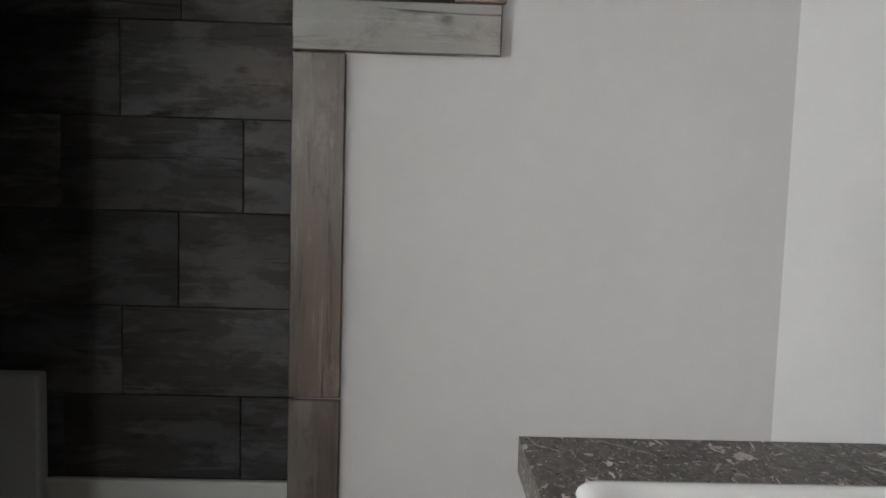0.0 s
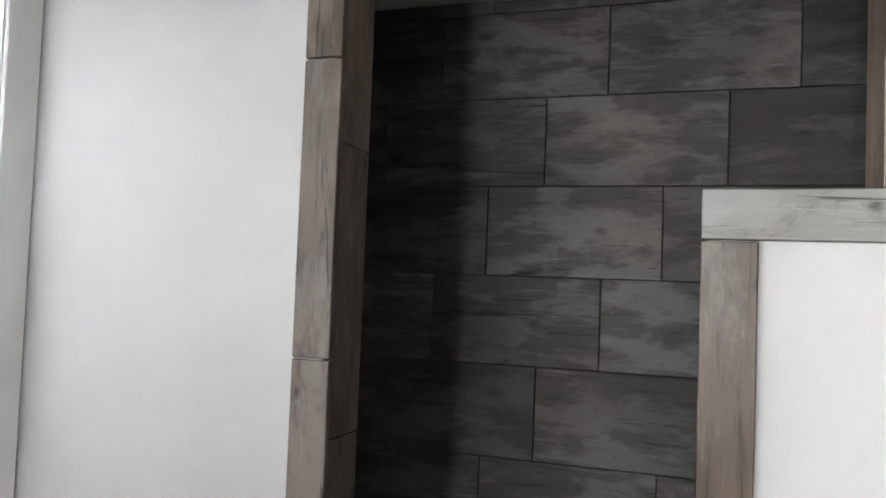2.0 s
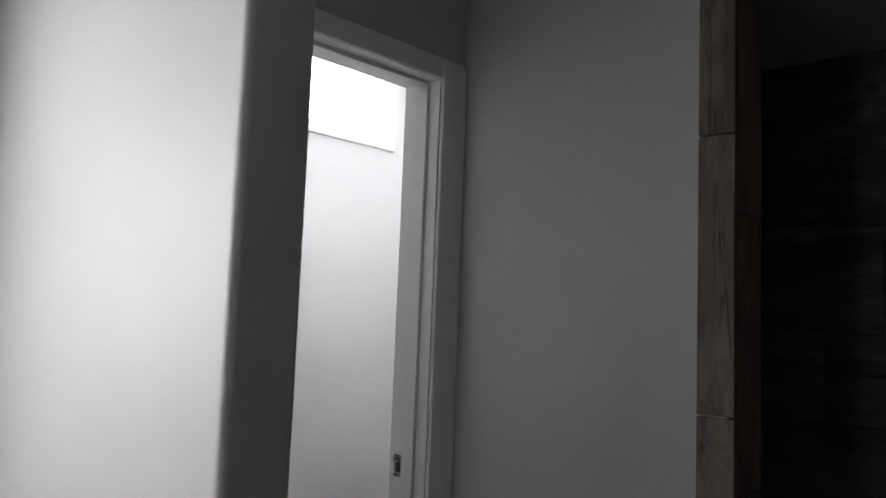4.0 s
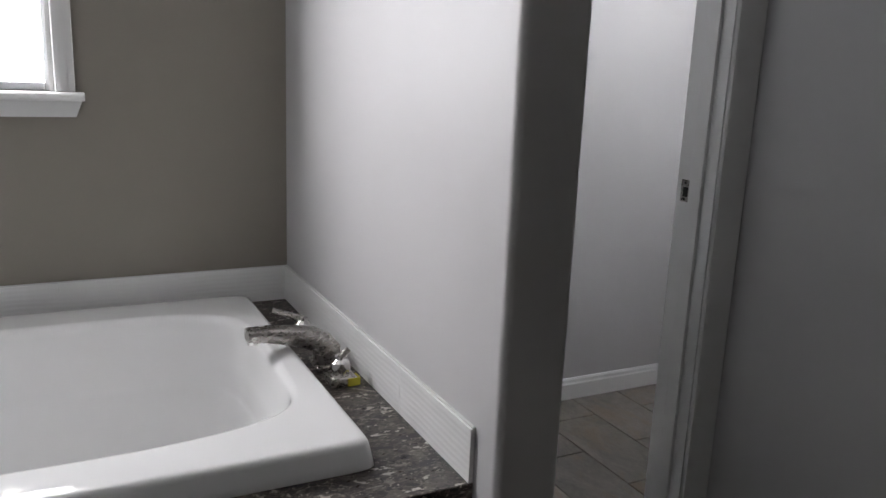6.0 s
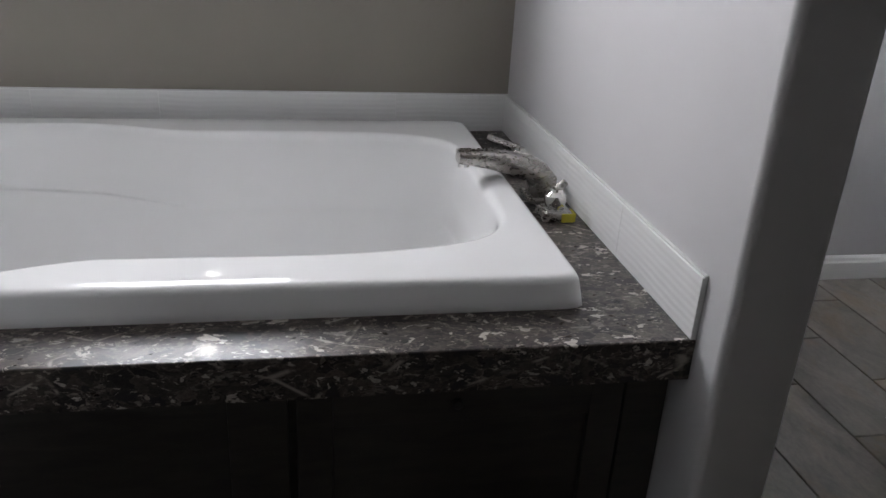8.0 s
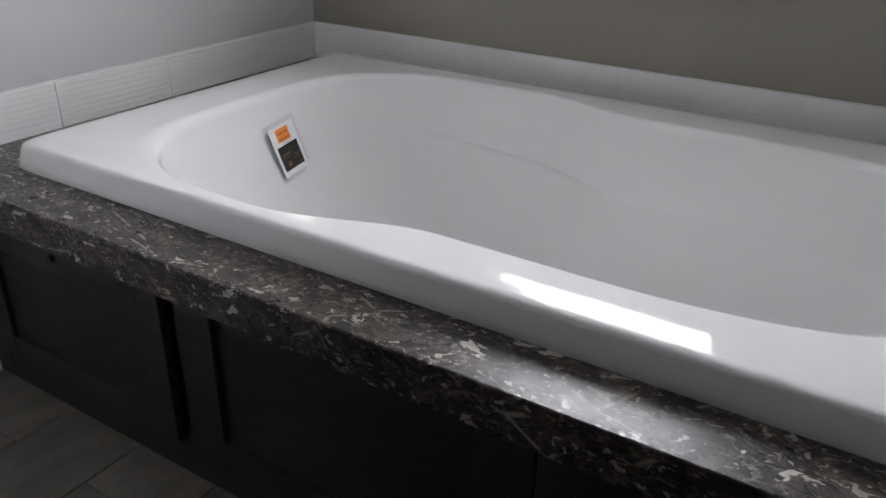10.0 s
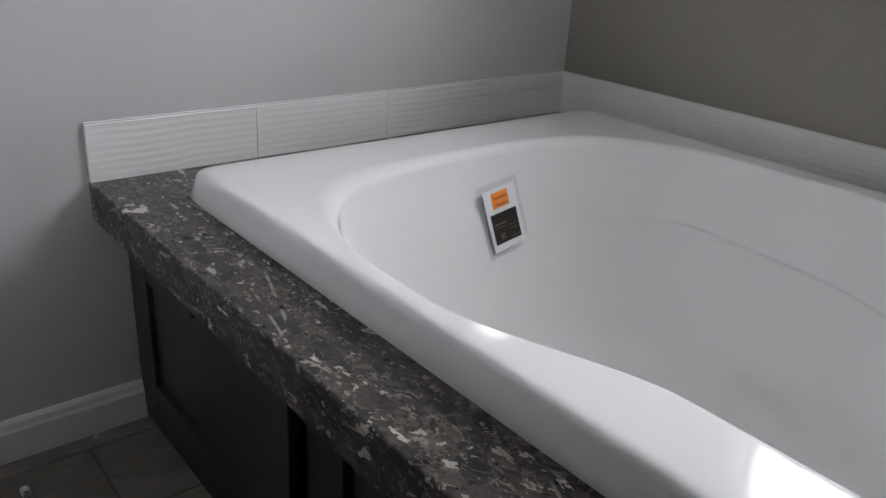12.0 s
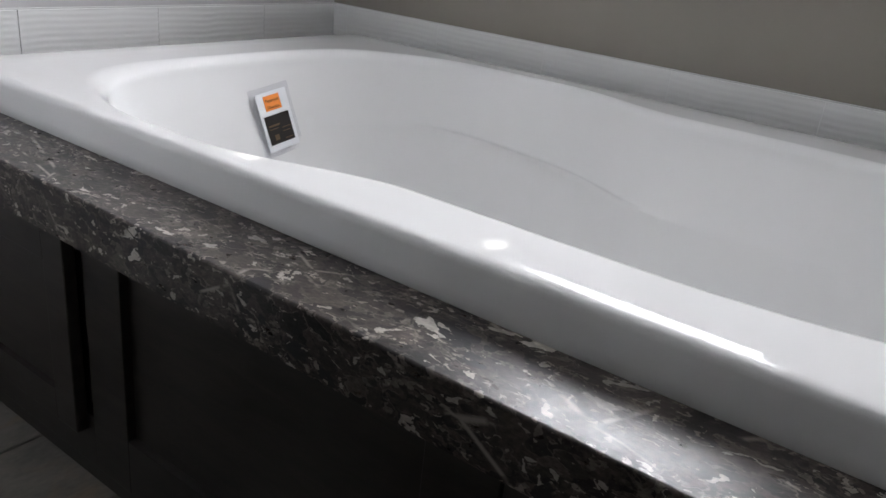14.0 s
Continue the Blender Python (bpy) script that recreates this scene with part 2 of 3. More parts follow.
def make_nickel():
    m, n, l, b = mat("brushed_nickel", (0.43, 0.41, 0.385), 0.26, 1.0)
    v = coords(n, l, (1, 1, 2))
    l.new(ramp(n, l, noise_tex(n, l, v, 90, 3), [(0.3, g(0.25)), (0.7, g(0.31))]), b.inputs["Roughness"])
    return m


NICKEL = make_nickel()
CHROME = mat("chrome", (0.75, 0.74, 0.72), 0.12, 1.0)[0]
BLACK = mat("black_plastic", (0.012, 0.012, 0.012), 0.45)[0]
YELLOW = mat("yellow_tag", (0.62, 0.55, 0.05), 0.5)[0]
ORANGE = mat("orange_label", (0.95, 0.30, 0.05), 0.55)[0]
CARD = mat("card_white", (0.82, 0.83, 0.85), 0.35)[0]
INK = mat("label_ink", (0.22, 0.06, 0.02), 0.6)[0]
BROWNCARD = mat("printed_black_card", (0.018, 0.014, 0.012), 0.3)[0]
BRONZE = mat("bronze_print", (0.16, 0.10, 0.05), 0.4)[0]
VINYL = mat("window_vinyl", (0.80, 0.81, 0.82), 0.3)[0]


def make_film():
    m, n, l, b = mat("clear_plastic_sleeve", (0.9, 0.9, 0.92), 0.08)
    b.inputs["Transmission Weight"].default_value = 1.0
    b.inputs["IOR"].default_value = 1.06
    return m


SLEEVE = make_film()


def make_glass():
    m, n, l, b = mat("window_glass", (1, 1, 1), 0.0)
    b.inputs["Transmission Weight"].default_value = 1.0
    b.inputs["IOR"].default_value = 1.45
    return m


GLASS = make_glass()

# ---- mesh helpers ----


def box(bm, x0, x1, y0, y1, z0, z1, bev=0.0, seg=2):
    m = Matrix.Translation(((x0 + x1) / 2, (y0 + y1) / 2, (z0 + z1) / 2)) @ Matrix.Diagonal((x1 - x0, y1 - y0, z1 - z0, 1))
    r = bmesh.ops.create_cube(bm, size=1.0, matrix=m)
    if bev:
        edges = list({e for v in r["verts"] for e in v.link_edges})
        bmesh.ops.bevel(bm, geom=edges, offset=bev, segments=seg, affect="EDGES", profile=0.5)
    return r


def obj(name, bm, material, parent=None, label="", smooth=0.0):
    me = bpy.data.meshes.new(name)
    bmesh.ops.recalc_face_normals(bm, faces=bm.faces[:])
    bm.to_mesh(me)
    bm.free()
    me.materials.append(material)
    ob = new(name, me)
    if smooth:
        for p in me.polygons:
            p.use_smooth = True
        me.set_sharp_from_angle(angle=radians(smooth))
    if parent:
        ob.parent = parent
    if label:
        ob["label"] = label
    return ob


def part(name, bm, material, parent, label="", smooth=0.0):
    return obj(name, bm, material, parent, label, smooth)


def boxes(name, rows, material, parent=None, bev=0.0, label="", smooth=0.0):
    bm = bmesh.new()
    for r in rows:
        box(bm, *r, bev=bev)
    return obj(name, bm, material, parent, label, smooth)


def thing(name, at, label, category, group="", kind=""):
    e = new(name)
    e.location = at
    bpy.context.view_layer.update()
    return tagged(e, label, category, group, kind)


def adopt(parent, *kids):
    """Parent the kids, built in world metres, without moving them."""
    for k in kids:
        k.parent = parent
        k.matrix_parent_inverse = Matrix.Translation(parent.location).inverted()


def profile(bm, pts, axis, a, b):
    """Extrude the closed outline pts along an axis from a to b. Outline axes: x -> (y, z); y -> (x, z); z -> (x, y)."""
    def v3(p, t):
        return {"x": (t, p[0], p[1]), "y": (p[0], t, p[1]), "z": (p[0], p[1], t)}[axis]
    va = [bm.verts.new(v3(p, a)) for p in pts]
    vb = [bm.verts.new(v3(p, b)) for p in pts]
    k = len(pts)
    for i in range(k):
        bm.faces.new((va[i], va[(i + 1) % k], vb[(i + 1) % k], vb[i]))
    bm.faces.new(va)
    bm.faces.new(vb)


def sweep(bm, rings):
    """Skin a list of equal rings of points and cap the ends."""
    vs = [[bm.verts.new(p) for p in r] for r in rings]
    k = len(vs[0])
    for a, b in zip(vs, vs[1:]):
        for i in range(k):
            bm.faces.new((a[i], a[(i + 1) % k], b[(i + 1) % k], b[i]))
    bm.faces.new(vs[0])
    bm.faces.new(vs[-1])


def lathe(bm, outline, at, axis="z", seg=28):
    """Spin (radius, height) pairs about an axis through at."""
    rings = []
    for r, h in outline:
        ring = []
        for i in range(seg):
            a = 2 * math.pi * i / seg
            c, s = r * math.cos(a), r * math.sin(a)
            d = {"z": (c, s, h), "y": (c, h, s), "x": (h, c, s)}[axis]
            ring.append((at[0] + d[0], at[1] + d[1], at[2] + d[2]))
        rings.append(ring)
    sweep(bm, rings)


def arc(cx, cy, r, a0, a1, k=6):
    return [(cx + r * math.cos(radians(a0 + (a1 - a0) * i / k)), cy + r * math.sin(radians(a0 + (a1 - a0) * i / k))) for i in range(k + 1)]


def sstep(a, b, x):
    t = min(1.0, max(0.0, (x - a) / (b - a)))
    return t * t * (3 - 2 * t)


# ---- plan ----
XR = 1.987      # inner face of the wing wall beside the tub
YB = 1.234      # inner face of the outside wall
XS = 2.912      # face of the shower wall
YD = 0.320      # face of the toilet-room door wall
ZC = 2.44       # ceiling
ZD = 0.517      # top of the tub deck
XSB = 3.787     # tiled back of the shower
YS = -1.938     # outer corner of the shower block
YE = -4.30      # far wall of the room
XW = 2.117      # other face of the wing wall
WIN = (0.700, 1.366, 1.143, 2.00)      # tub window opening: x, x, z, z
WIN2 = (2.970, 3.444, 2.068, 2.365)     # toilet-room window opening
DOOR_W = (-1.62, -0.405, 2.0)         # bedroom doorway in the end wall
TD = (2.14, 2.815, 1.975)             # toilet-room doorway


def setting(ob, label, category):
    return tagged(ob, label, category, kind="structure")


def holed(x0, x1, z0, z1, hole, y0, y1):
    a, b, c, d = hole
    return [(x0, a, y0, y1, z0, z1), (b, x1, y0, y1, z0, z1), (a, b, y0, y1, z0, c), (a, b, y0, y1, d, z1)]


setting(boxes("wall_north", holed(-0.12, XR + 0.06, -0.1, ZC, WIN, YB, YB + 0.14), TAUPE), "taupe painted accent wall behind the bathtub", "wall")
setting(boxes("wall_toilet_room", holed(XR + 0.06, 4.0, -0.1, ZC, WIN2, YB, YB + 0.14), WALL), "white painted outside wall of the toilet room", "wall")
setting(boxes("wall_west", [(-0.12, 0, DOOR_W[1], YB, -0.1, ZC), (-0.12, 0, YE, DOOR_W[0], -0.1, ZC), (-0.12, 0, DOOR_W[0], DOOR_W[1], DOOR_W[2], ZC)], WALL), "white painted end wall with the bedroom doorway", "wall")
bm = bmesh.new()
rb = 0.015
profile(bm, [(XR, YB), (XR, -0.077 + rb)] + arc(XR + rb, -0.077 + rb, rb, 180, 270) + arc(XW - rb, -0.077 + rb, rb, 270, 360) + [(XW, YB)], "z", -0.1, ZC)
setting(obj("wall_wing", bm, WALL, smooth=40), "white wing wall with rounded corners beside the bathtub", "wall")
setting(boxes("wall_door", [(XW, TD[0], YD, YD + 0.115, -0.1, ZC), (TD[1], 4.0, YD, YD + 0.115, -0.1, ZC), (TD[0], TD[1], YD, YD + 0.115, TD[2], ZC)], WALL), "white wall with the doorway to the toilet room", "wall")
ZT = 2.165
XI = 3.060      # shower side of that wall
setting(boxes("wall_east", [(XS, XI, -0.426, YD, -0.1, ZC), (XS, XI, -1.374, -0.426, ZT, ZC), (XS, XI, -1.374, -1.113, -0.1, 1.405),
                            (XS, XI, YS, -1.374, -0.1, ZC)], WALL), "white wall with the stepped opening of the tiled shower", "wall")
setting(boxes("wall_shower", [(XSB + 0.012, 3.96, YS, 0.30, -0.1, ZC), (XI, XSB + 0.012, 0.16, 0.30, -0.1, ZC), (XI, XSB + 0.012, YS, -1.60, -0.1, ZC)], WALL), "backing walls of the shower stall", "wall")
# Same plane as wall_east; the brighter light on it is put into paler paint.
setting(boxes("wall_recess", [(XS, 3.05, YE, YS, -0.1, ZC)], paint("wall_paint_lit", (0.74, 0.74, 0.75))), "white wall past the shower, brighter light painted in", "wall")
# Unseen wall added to close the room; taupe to hold down bounced light.
setting(boxes("wall_south", [(-0.12, 3.05, YE - 0.12, YE, -0.1, ZC)], TAUPE), "unseen taupe wall added to close the room and cut bounce", "wall")
setting(boxes("wall_toilet_east", [(3.96, 4.08, 0.43, YB, -0.1, ZC)], WALL), "white side wall of the toilet room", "wall")
setting(boxes("ceiling", [(-3.2, 4.2, YE - 0.12, YB + 0.14, ZC, ZC + 0.1)], CEIL), "white painted ceiling", "ceiling")
setting(boxes("shower_ceiling", [(XI, XSB + 0.012, -1.60, 0.16, ZT, ZT + 0.05)], CEIL), "lowered ceiling of the shower stall", "ceiling")
# Bedroom out of view: walls added, dark enough to limit bounce.
setting(boxes("bedroom_walls", [(-3.12, -3.0, YE - 0.12, -0.77, -0.1, ZC), (-3.12, -3.0, -0.07, YB, -0.1, ZC), (-3.12, -3.0, -0.77, -0.07, -0.1, 0.9), (-3.12, -3.0, -0.77, -0.07, 2.1, ZC),
                                (-3.0, -0.12, YB - 0.12, YB, -0.1, ZC), (-3.0, -0.12, YE - 0.12, YE, -0.1, ZC)], TAUPE), "unseen bedroom walls added past the doorway, taupe to cut bounce", "wall")
setting(boxes("bedroom_floor", [(-3.12, -0.06, YE - 0.12, YB, -0.1, -0.002)], CARPET), "beige bedroom carpet", "floor")
floor = setting(boxes("floor", [(-0.06, 4.08, YE - 0.12, YB, -0.1, -0.004)], GROUT), "slate-look floor tiles in dark grout, running bond", "floor")

ground = boxes("ground", [(-400, 400, -400, 400, -0.9, -0.7)], paint("grass_ground", (0.10, 0.12, 0.06), 0.9, 0.8))
setting(ground, "dull green ground outside", "ground")


# trim along the floor
def baseboard(name, axis, face, a, b, sign, label):
    bm = bmesh.new()
    t, h = 0.014, 0.085
    pts = [(face, 0.0), (face + sign * t, 0.0), (face + sign * t, h * 0.72), (face + sign * t * 0.75, h * 0.80), (face + sign * t * 0.7, h * 0.92), (face + sign * t * 0.35, h), (face, h)]
    profile(bm, pts, axis, a, b)
    setting(obj(name, bm, TRIM), label, "baseboard")


baseboard("baseboard_west", "y", 0.0, DOOR_W[1] + 0.06, 0.055, 1, "white moulded baseboard beside the tub apron")
baseboard("baseboard_east", "y", XS, -0.355, YD - 0.016, -1, "white moulded baseboard beside the shower")
baseboard("baseboard_toilet", "x", YB, XW, 3.96, -1, "white moulded baseboard in the toilet room")


# ---- windows ----
def casing(bm, x0, x1, z0, z1, w=0.050, t=0.018, sill=True, flutes=(0.25, 0.5, 0.75)):
    """Fluted casing round an opening in the outside wall."""
    def board(a, b, c, d, upright):
        box(bm, a, b, YB - t, YB, c, d, 0.003, 1)
        lo, hi = (a, b) if upright else (c, d)
        for k in flutes:
            m = lo + (hi - lo) * k
            if upright:
                box(bm, m - 0.004, m + 0.004, YB - t - 0.004, YB - t + 0.001, c + 0.002, d - 0.002)
            else:
                box(bm, a + 0.002, b - 0.002, YB - t - 0.004, YB - t + 0.001, m - 0.004, m + 0.004)
    board(x0 - w, x0, z0, z1, True)
    board(x1, x1 + w, z0, z1, True)
    board(x0 - w, x1 + w, z1, z1 + w, False)
    if not sill:
        board(x0 - w, x1 + w, z0 - w, z0, False)


def window(name, win, sill, label):
    x0, x1, z0, z1 = win
    w = setting(thing(name, (x0, YB, z0), label, "window"), label, "window")
    bm = bmesh.new()
    casing(bm, x0, x1, z0, z1, sill=sill, flutes=(0.25, 0.5, 0.75) if sill else ())
    kids = [obj("window_casing", bm, TRIM)]
    fr = 0.022
    kids.append(boxes("window_frame", [(x0, x0 + fr, YB + 0.05, YB + 0.10, z0, z1), (x1 - fr, x1, YB + 0.05, YB + 0.10, z0, z1),
                                       (x0 + fr, x1 - fr, YB + 0.05, YB + 0.10, z0, z0 + fr), (x0 + fr, x1 - fr, YB + 0.05, YB + 0.10, z1 - fr, z1)], VINYL, bev=0.003))
    kids.append(boxes("window_reveal", [(x0 + 0.001, x0 + 0.012, YB - 0.002, YB + 0.05, z0, z1), (x1 - 0.012, x1 - 0.001, YB - 0.002, YB + 0.05, z0, z1), (x0 + 0.012, x1 - 0.012, YB - 0.002, YB + 0.05, z1 - 0.012, z1 - 0.001)], TRIM))
    pane = boxes("pane", [(x0 + fr, x1 - fr, YB + 0.072, YB + 0.078, z0 + fr, z1 - fr)], GLASS)
    pane.visible_shadow = False
    kids.append(pane)
    if sill:
        bm = bmesh.new()
        pts = [(YB + 0.05, z0 - 0.022), (YB + 0.05, z0), (YB - 0.042, z0)] + arc(YB - 0.042, z0 - 0.011, 0.011, 90, 270, 6)
        profile(bm, pts, "x", x0 - w_horn, x1 + w_horn)
        kids.append(obj("window_sill", bm, TRIM, smooth=50))
        bm = bmesh.new()
        profile(bm, [(x0 - w_horn + 0.005, z0 - 0.022), (x1 + w_horn - 0.005, z0 - 0.022), (x1 + w_horn - 0.022, z0 - 0.065), (x0 - w_horn + 0.022, z0 - 0.065)], "y", YB - 0.02, YB)
        kids.append(obj("window_apron", bm, TRIM))
    adopt(w, *kids)
    return w


w_horn = 0.070
# unseen blind added outside the glass; its holes cut the sun into spots
blind = thing("sun_mask_blind", (1.03, YB + 0.294, 1.2), "unseen white blind added outside the window to shape the sun spots", "blind")
bx0, bx1, by0, by1 = WIN[0] - 0.04, WIN[1] + 0.04, YB + 0.290, YB + 0.298
adopt(blind, boxes("lower_slats", [(bx0, bx1, by0, by1, 1.12, 1.499)], VINYL), boxes("upper_slats", [(bx0, bx1, by0, by1, 1.574, 2.30)], VINYL),
      boxes("sun_hole_band", [(bx0, 0.862, by0, by1, 1.499, 1.574), (0.862, 0.898, by0, by1, 1.499, 1.512), (0.862, 0.898, by0, by1, 1.532, 1.574), (0.898, 1.245, by0, by1, 1.499, 1.574),
                          (1.245, 1.265, by0, by1, 1.499, 1.510), (1.245, 1.265, by0, by1, 1.532, 1.554), (1.265, bx1, by0, by1, 1.499, 1.574)], VINYL),
      boxes("bracket", [(bx0 + 0.004, bx0 + 0.02, YB + 0.12, by0 + 0.001, 2.24, 2.27)], VINYL), boxes("bracket", [(bx1 - 0.02, bx1 - 0.004, YB + 0.12, by0 + 0.001, 2.24, 2.27)], VINYL))
window("window_1", WIN, True, "bright window with white fluted casing and sill over the tub")
window("window_2", WIN2, False, "small bright window high in the toilet room wall")

# ---- toilet-room doorway ----
door = setting(thing("door_1", (TD[1], YD, 0), "white cased doorway to the toilet room", "doorway"), "white cased doorway to the toilet room", "doorway")
cw = 0.057
kids = []
bm = bmesh.new()
x0, x1, zt = TD
for a, b, c, d in ((x1 + 0.004, XS - 0.002, 0, zt + cw), (x0 - 0.028, x0, 0, zt + cw), (x0, x1, zt, zt + cw)):
    box(bm, a, b, YD - 0.015, YD, c, d, 0.003, 1)
kids.append(obj("casing", bm, TRIM))
kids.append(boxes("jamb", [(x1 - 0.001, x1 + 0.014, YD - 0.006, YD + 0.125, 0, zt), (x0 - 0.014, x0 + 0.001, YD - 0.006, YD + 0.125, 0, zt), (x0, x1, YD - 0.006, YD + 0.125, zt - 0.001, zt + 0.014)], TRIM))
kids.append(boxes("door_stop", [(x1 - 0.012, x1 - 0.0015, YD + 0.03, YD + 0.072, 0, zt - 0.012), (x0 + 0.0015, x0 + 0.012, YD + 0.03, YD + 0.072, 0, zt - 0.012), (x0 + 0.012, x1 - 0.012, YD + 0.03, YD + 0.072, zt - 0.012, zt - 0.0015)], TRIM, bev=0.002))
strike = boxes("strike_plate", [(x1 - 0.0032, x1 - 0.0012, YD + 0.078, YD + 0.108, 0.930, 0.987)], NICKEL, label="nickel strike plate")
hole = boxes("latch_hole", [(x1 - 0.0042, x1 - 0.003, YD + 0.083, YD + 0.099, 0.943, 0.968)], BLACK)
hole.parent = strike
bm = bmesh.new()
for z in (0.936, 0.979):
    lathe(bm, [(0.0035, -0.001), (0.003, 0.0006)], (x1 - 0.0035, YD + 0.093, z), "x", 10)
scr = obj("screw", bm, BLACK)
scr.parent = strike
kids.append(strike)
adopt(door, *kids)

# ---- bedroom door, standing open ----
leaf = thing("bedroom_door", (0.0, -0.41, 0.012), "white painted bedroom door standing open into the room", "door")
bm = bmesh.new()
box(bm, 0.006, 0.760, -0.425, -0.390, 0.012, 1.985, 0.002, 1)
panel = obj("leaf", bm, DOORP)
kids = [panel]
for x0, x1 in ((0.10, 0.34), (0.42, 0.66)):
    for z0, z1 in ((0.22, 0.85), (1.0, 1.62), (1.70, 1.88)):
        for y in (-0.390, -0.425):
            kids.append(boxes("door_panel", [(x0, x1, y - 0.004, y + 0.004, z0, z1)], DOORP, bev=0.003))
for s, y in ((1, -0.390), (-1, -0.425)):
    bm = bmesh.new()
    lathe(bm, [(0.032, 0), (0.032, s * 0.006), (0.026, s * 0.010), (0.012, s * 0.012), (0.012, s * 0.036), (0.024, s * 0.041), (0.0305, s * 0.052), (0.0305, s * 0.064), (0.025, s * 0.073), (0.010, s * 0.077)], (0.700, y, 0.978), "y", 32)
    kids.append(obj("door_knob", bm, NICKEL, label="brushed nickel door knob", smooth=40))
adopt(leaf, *kids)
frame_w = setting(thing("door_2", (0, DOOR_W[0], 0), "white cased doorway to the bedroom", "doorway"), "white cased doorway to the bedroom", "doorway")
a, b, zt = DOOR_W
adopt(frame_w, boxes("casing", [(0, 0.015, a - cw, a, 0, zt + cw), (0, 0.015, b + 0.016, b + 0.016 + cw, 0, zt + cw), (0, 0.015, a, b + 0.016, zt, zt + cw)], TRIM, bev=0.003),
      boxes("jamb", [(-0.125, 0.005, a, a + 0.014, 0, zt), (-0.125, 0.005, b, b + 0.014, 0, zt), (-0.125, 0.005, a + 0.014, b, zt - 0.014, zt)], TRIM))

# ---- bathtub deck ----
deck = thing("tub_deck", (XR / 2, 0.6, ZD), "dark brown speckled stone-look deck round the tub", "counter")
bm = bmesh.new()
lip = [(0.128, ZD), (0.0035, ZD)] + arc(0.0035, ZD - 0.0035, 0.0035, 90, 180, 4)[1:] + [(0.0, 0.447), (0.022, 0.447), (0.022, ZD - 0.03), (0.128, ZD - 0.03)]
profile(bm, lip, "x", 0.001, XR - 0.001)
adopt(deck, obj("front_strip", bm, STONE))
adopt(deck, boxes("end_strip", [(0.001, 0.24, 0.128, YB - 0.001, ZD - 0.03, ZD)], STONE), boxes("end_strip", [(1.84, XR - 0.001, 0.128, YB - 0.001, ZD - 0.03, ZD)], STONE),
      boxes("back_strip", [(0.24, 1.84, 1.118, YB - 0.001, ZD - 0.03, ZD)], STONE))

# ---- bathtub ----
tub = thing("bathtub", (1.0, 0.6, 0.1), "glossy white drop-in acrylic bathtub with moulded armrests", "bathtub")
TX0, TX1, TY0, TY1 = 0.155, 1.850, 0.114, 1.150
NT = 320
ZR = 0.571


def supple(n):
    """Points of a rounded square, in step for every roundness n."""
    out = []
    q = NT // 4
    for i in range(NT):
        k, t = divmod(i, q)
        t = 2 * (t + 0.5) / q - 1
        u, v = ((1, t), (-t, 1), (-1, -t), (t, -1))[k]
        r = (abs(u) ** n + abs(v) ** n) ** (-1 / n)
        out.append((u * r, v * r))
    return out


def front_edge(x):
    return 0.156 + 0.092 * sstep(0.80, 1.10, x) + 0.018 * sstep(1.40, 1.75, x) + 0.05 * (1 - sstep(0.36, 0.66, x))


def back_edge(x):
    return 1.080 - 0.075 * sstep(0.86, 1.15, x) - 0.03 * (1 - sstep(0.38, 0.6, x))


def inner_ring(grow, z, n=6.0, shelf=0.0, lean=0.0):
    """The basin's outline, drawn in by grow all round and by lean at the backrest end."""
    xa, xb = 0.362 + grow + lean, 1.778 - grow
    ring = []
    for s, t in supple(n):
        x = (xa + xb) / 2 + s * (xb - xa) / 2
        f = front_edge(x) + grow
        k = back_edge(x) - grow
        if shelf:
            k -= shelf * sstep(0.42, 0.55, x) * (1 - sstep(0.95, 1.25, x))
            f += shelf * 0.6 * sstep(0.42, 0.55, x) * (1 - sstep(0.95, 1.25, x))
        y = (f + k) / 2 + t * (k - f) / 2
        x -= 0.045 * max(0.0, -s) ** 6 * (1 - t * t)
        ring.append((x, y, z - (0.034 * sstep(0.45, 1.2, x) if shelf else 0.0)))
    return ring


def outer_ring(inset, z, n=60.0):
    hx, hy = (TX1 - TX0) / 2 - inset, (TY1 - TY0) / 2 - inset
    return [((TX0 + TX1) / 2 + s * hx, (TY0 + TY1) / 2 + t * hy, z) for s, t in supple(n)]


rings = [outer_ring(0.002, ZD - 0.002), outer_ring(0.0, ZD + 0.002), outer_ring(0.003, ZD + 0.016), outer_ring(0.006, ZD + 0.032, 60), outer_ring(0.008, ZR - 0.0125, 56),
         outer_ring(0.0092, ZR - 0.0085, 54), outer_ring(0.0118, ZR - 0.0048, 52), outer_ring(0.0155, ZR - 0.0022, 50), outer_ring(0.020, ZR - 0.0008, 48)]
lim = outer_ring(0.026, ZR - 0.0002, 46)
edge = inner_ring(0.0065, ZR - 0.026)


def shoulder(u):
    """The soft shoulder between basin and rim: u = 0 at the basin's wall, 1 at the flat."""
    ring = []
    for (x, y, z), (p, q, _) in zip(edge, lim):
        d = math.hypot(p - x, q - y)
        soft = (1 - sstep(0.36, 0.62, x)) * (1 - sstep(0.25, 0.6, y))
        w = min(0.024 + 0.022 * soft, 0.80 * d)
        fall = min(0.003, 0.012 * (d - w))
        ring.append((x + (p - x) / d * w * u, y + (q - y) / d * w * u, ZR - fall - (0.026 - fall) * (1 - math.sqrt(max(0.0, 1 - (1 - u) ** 2)))))
    return ring


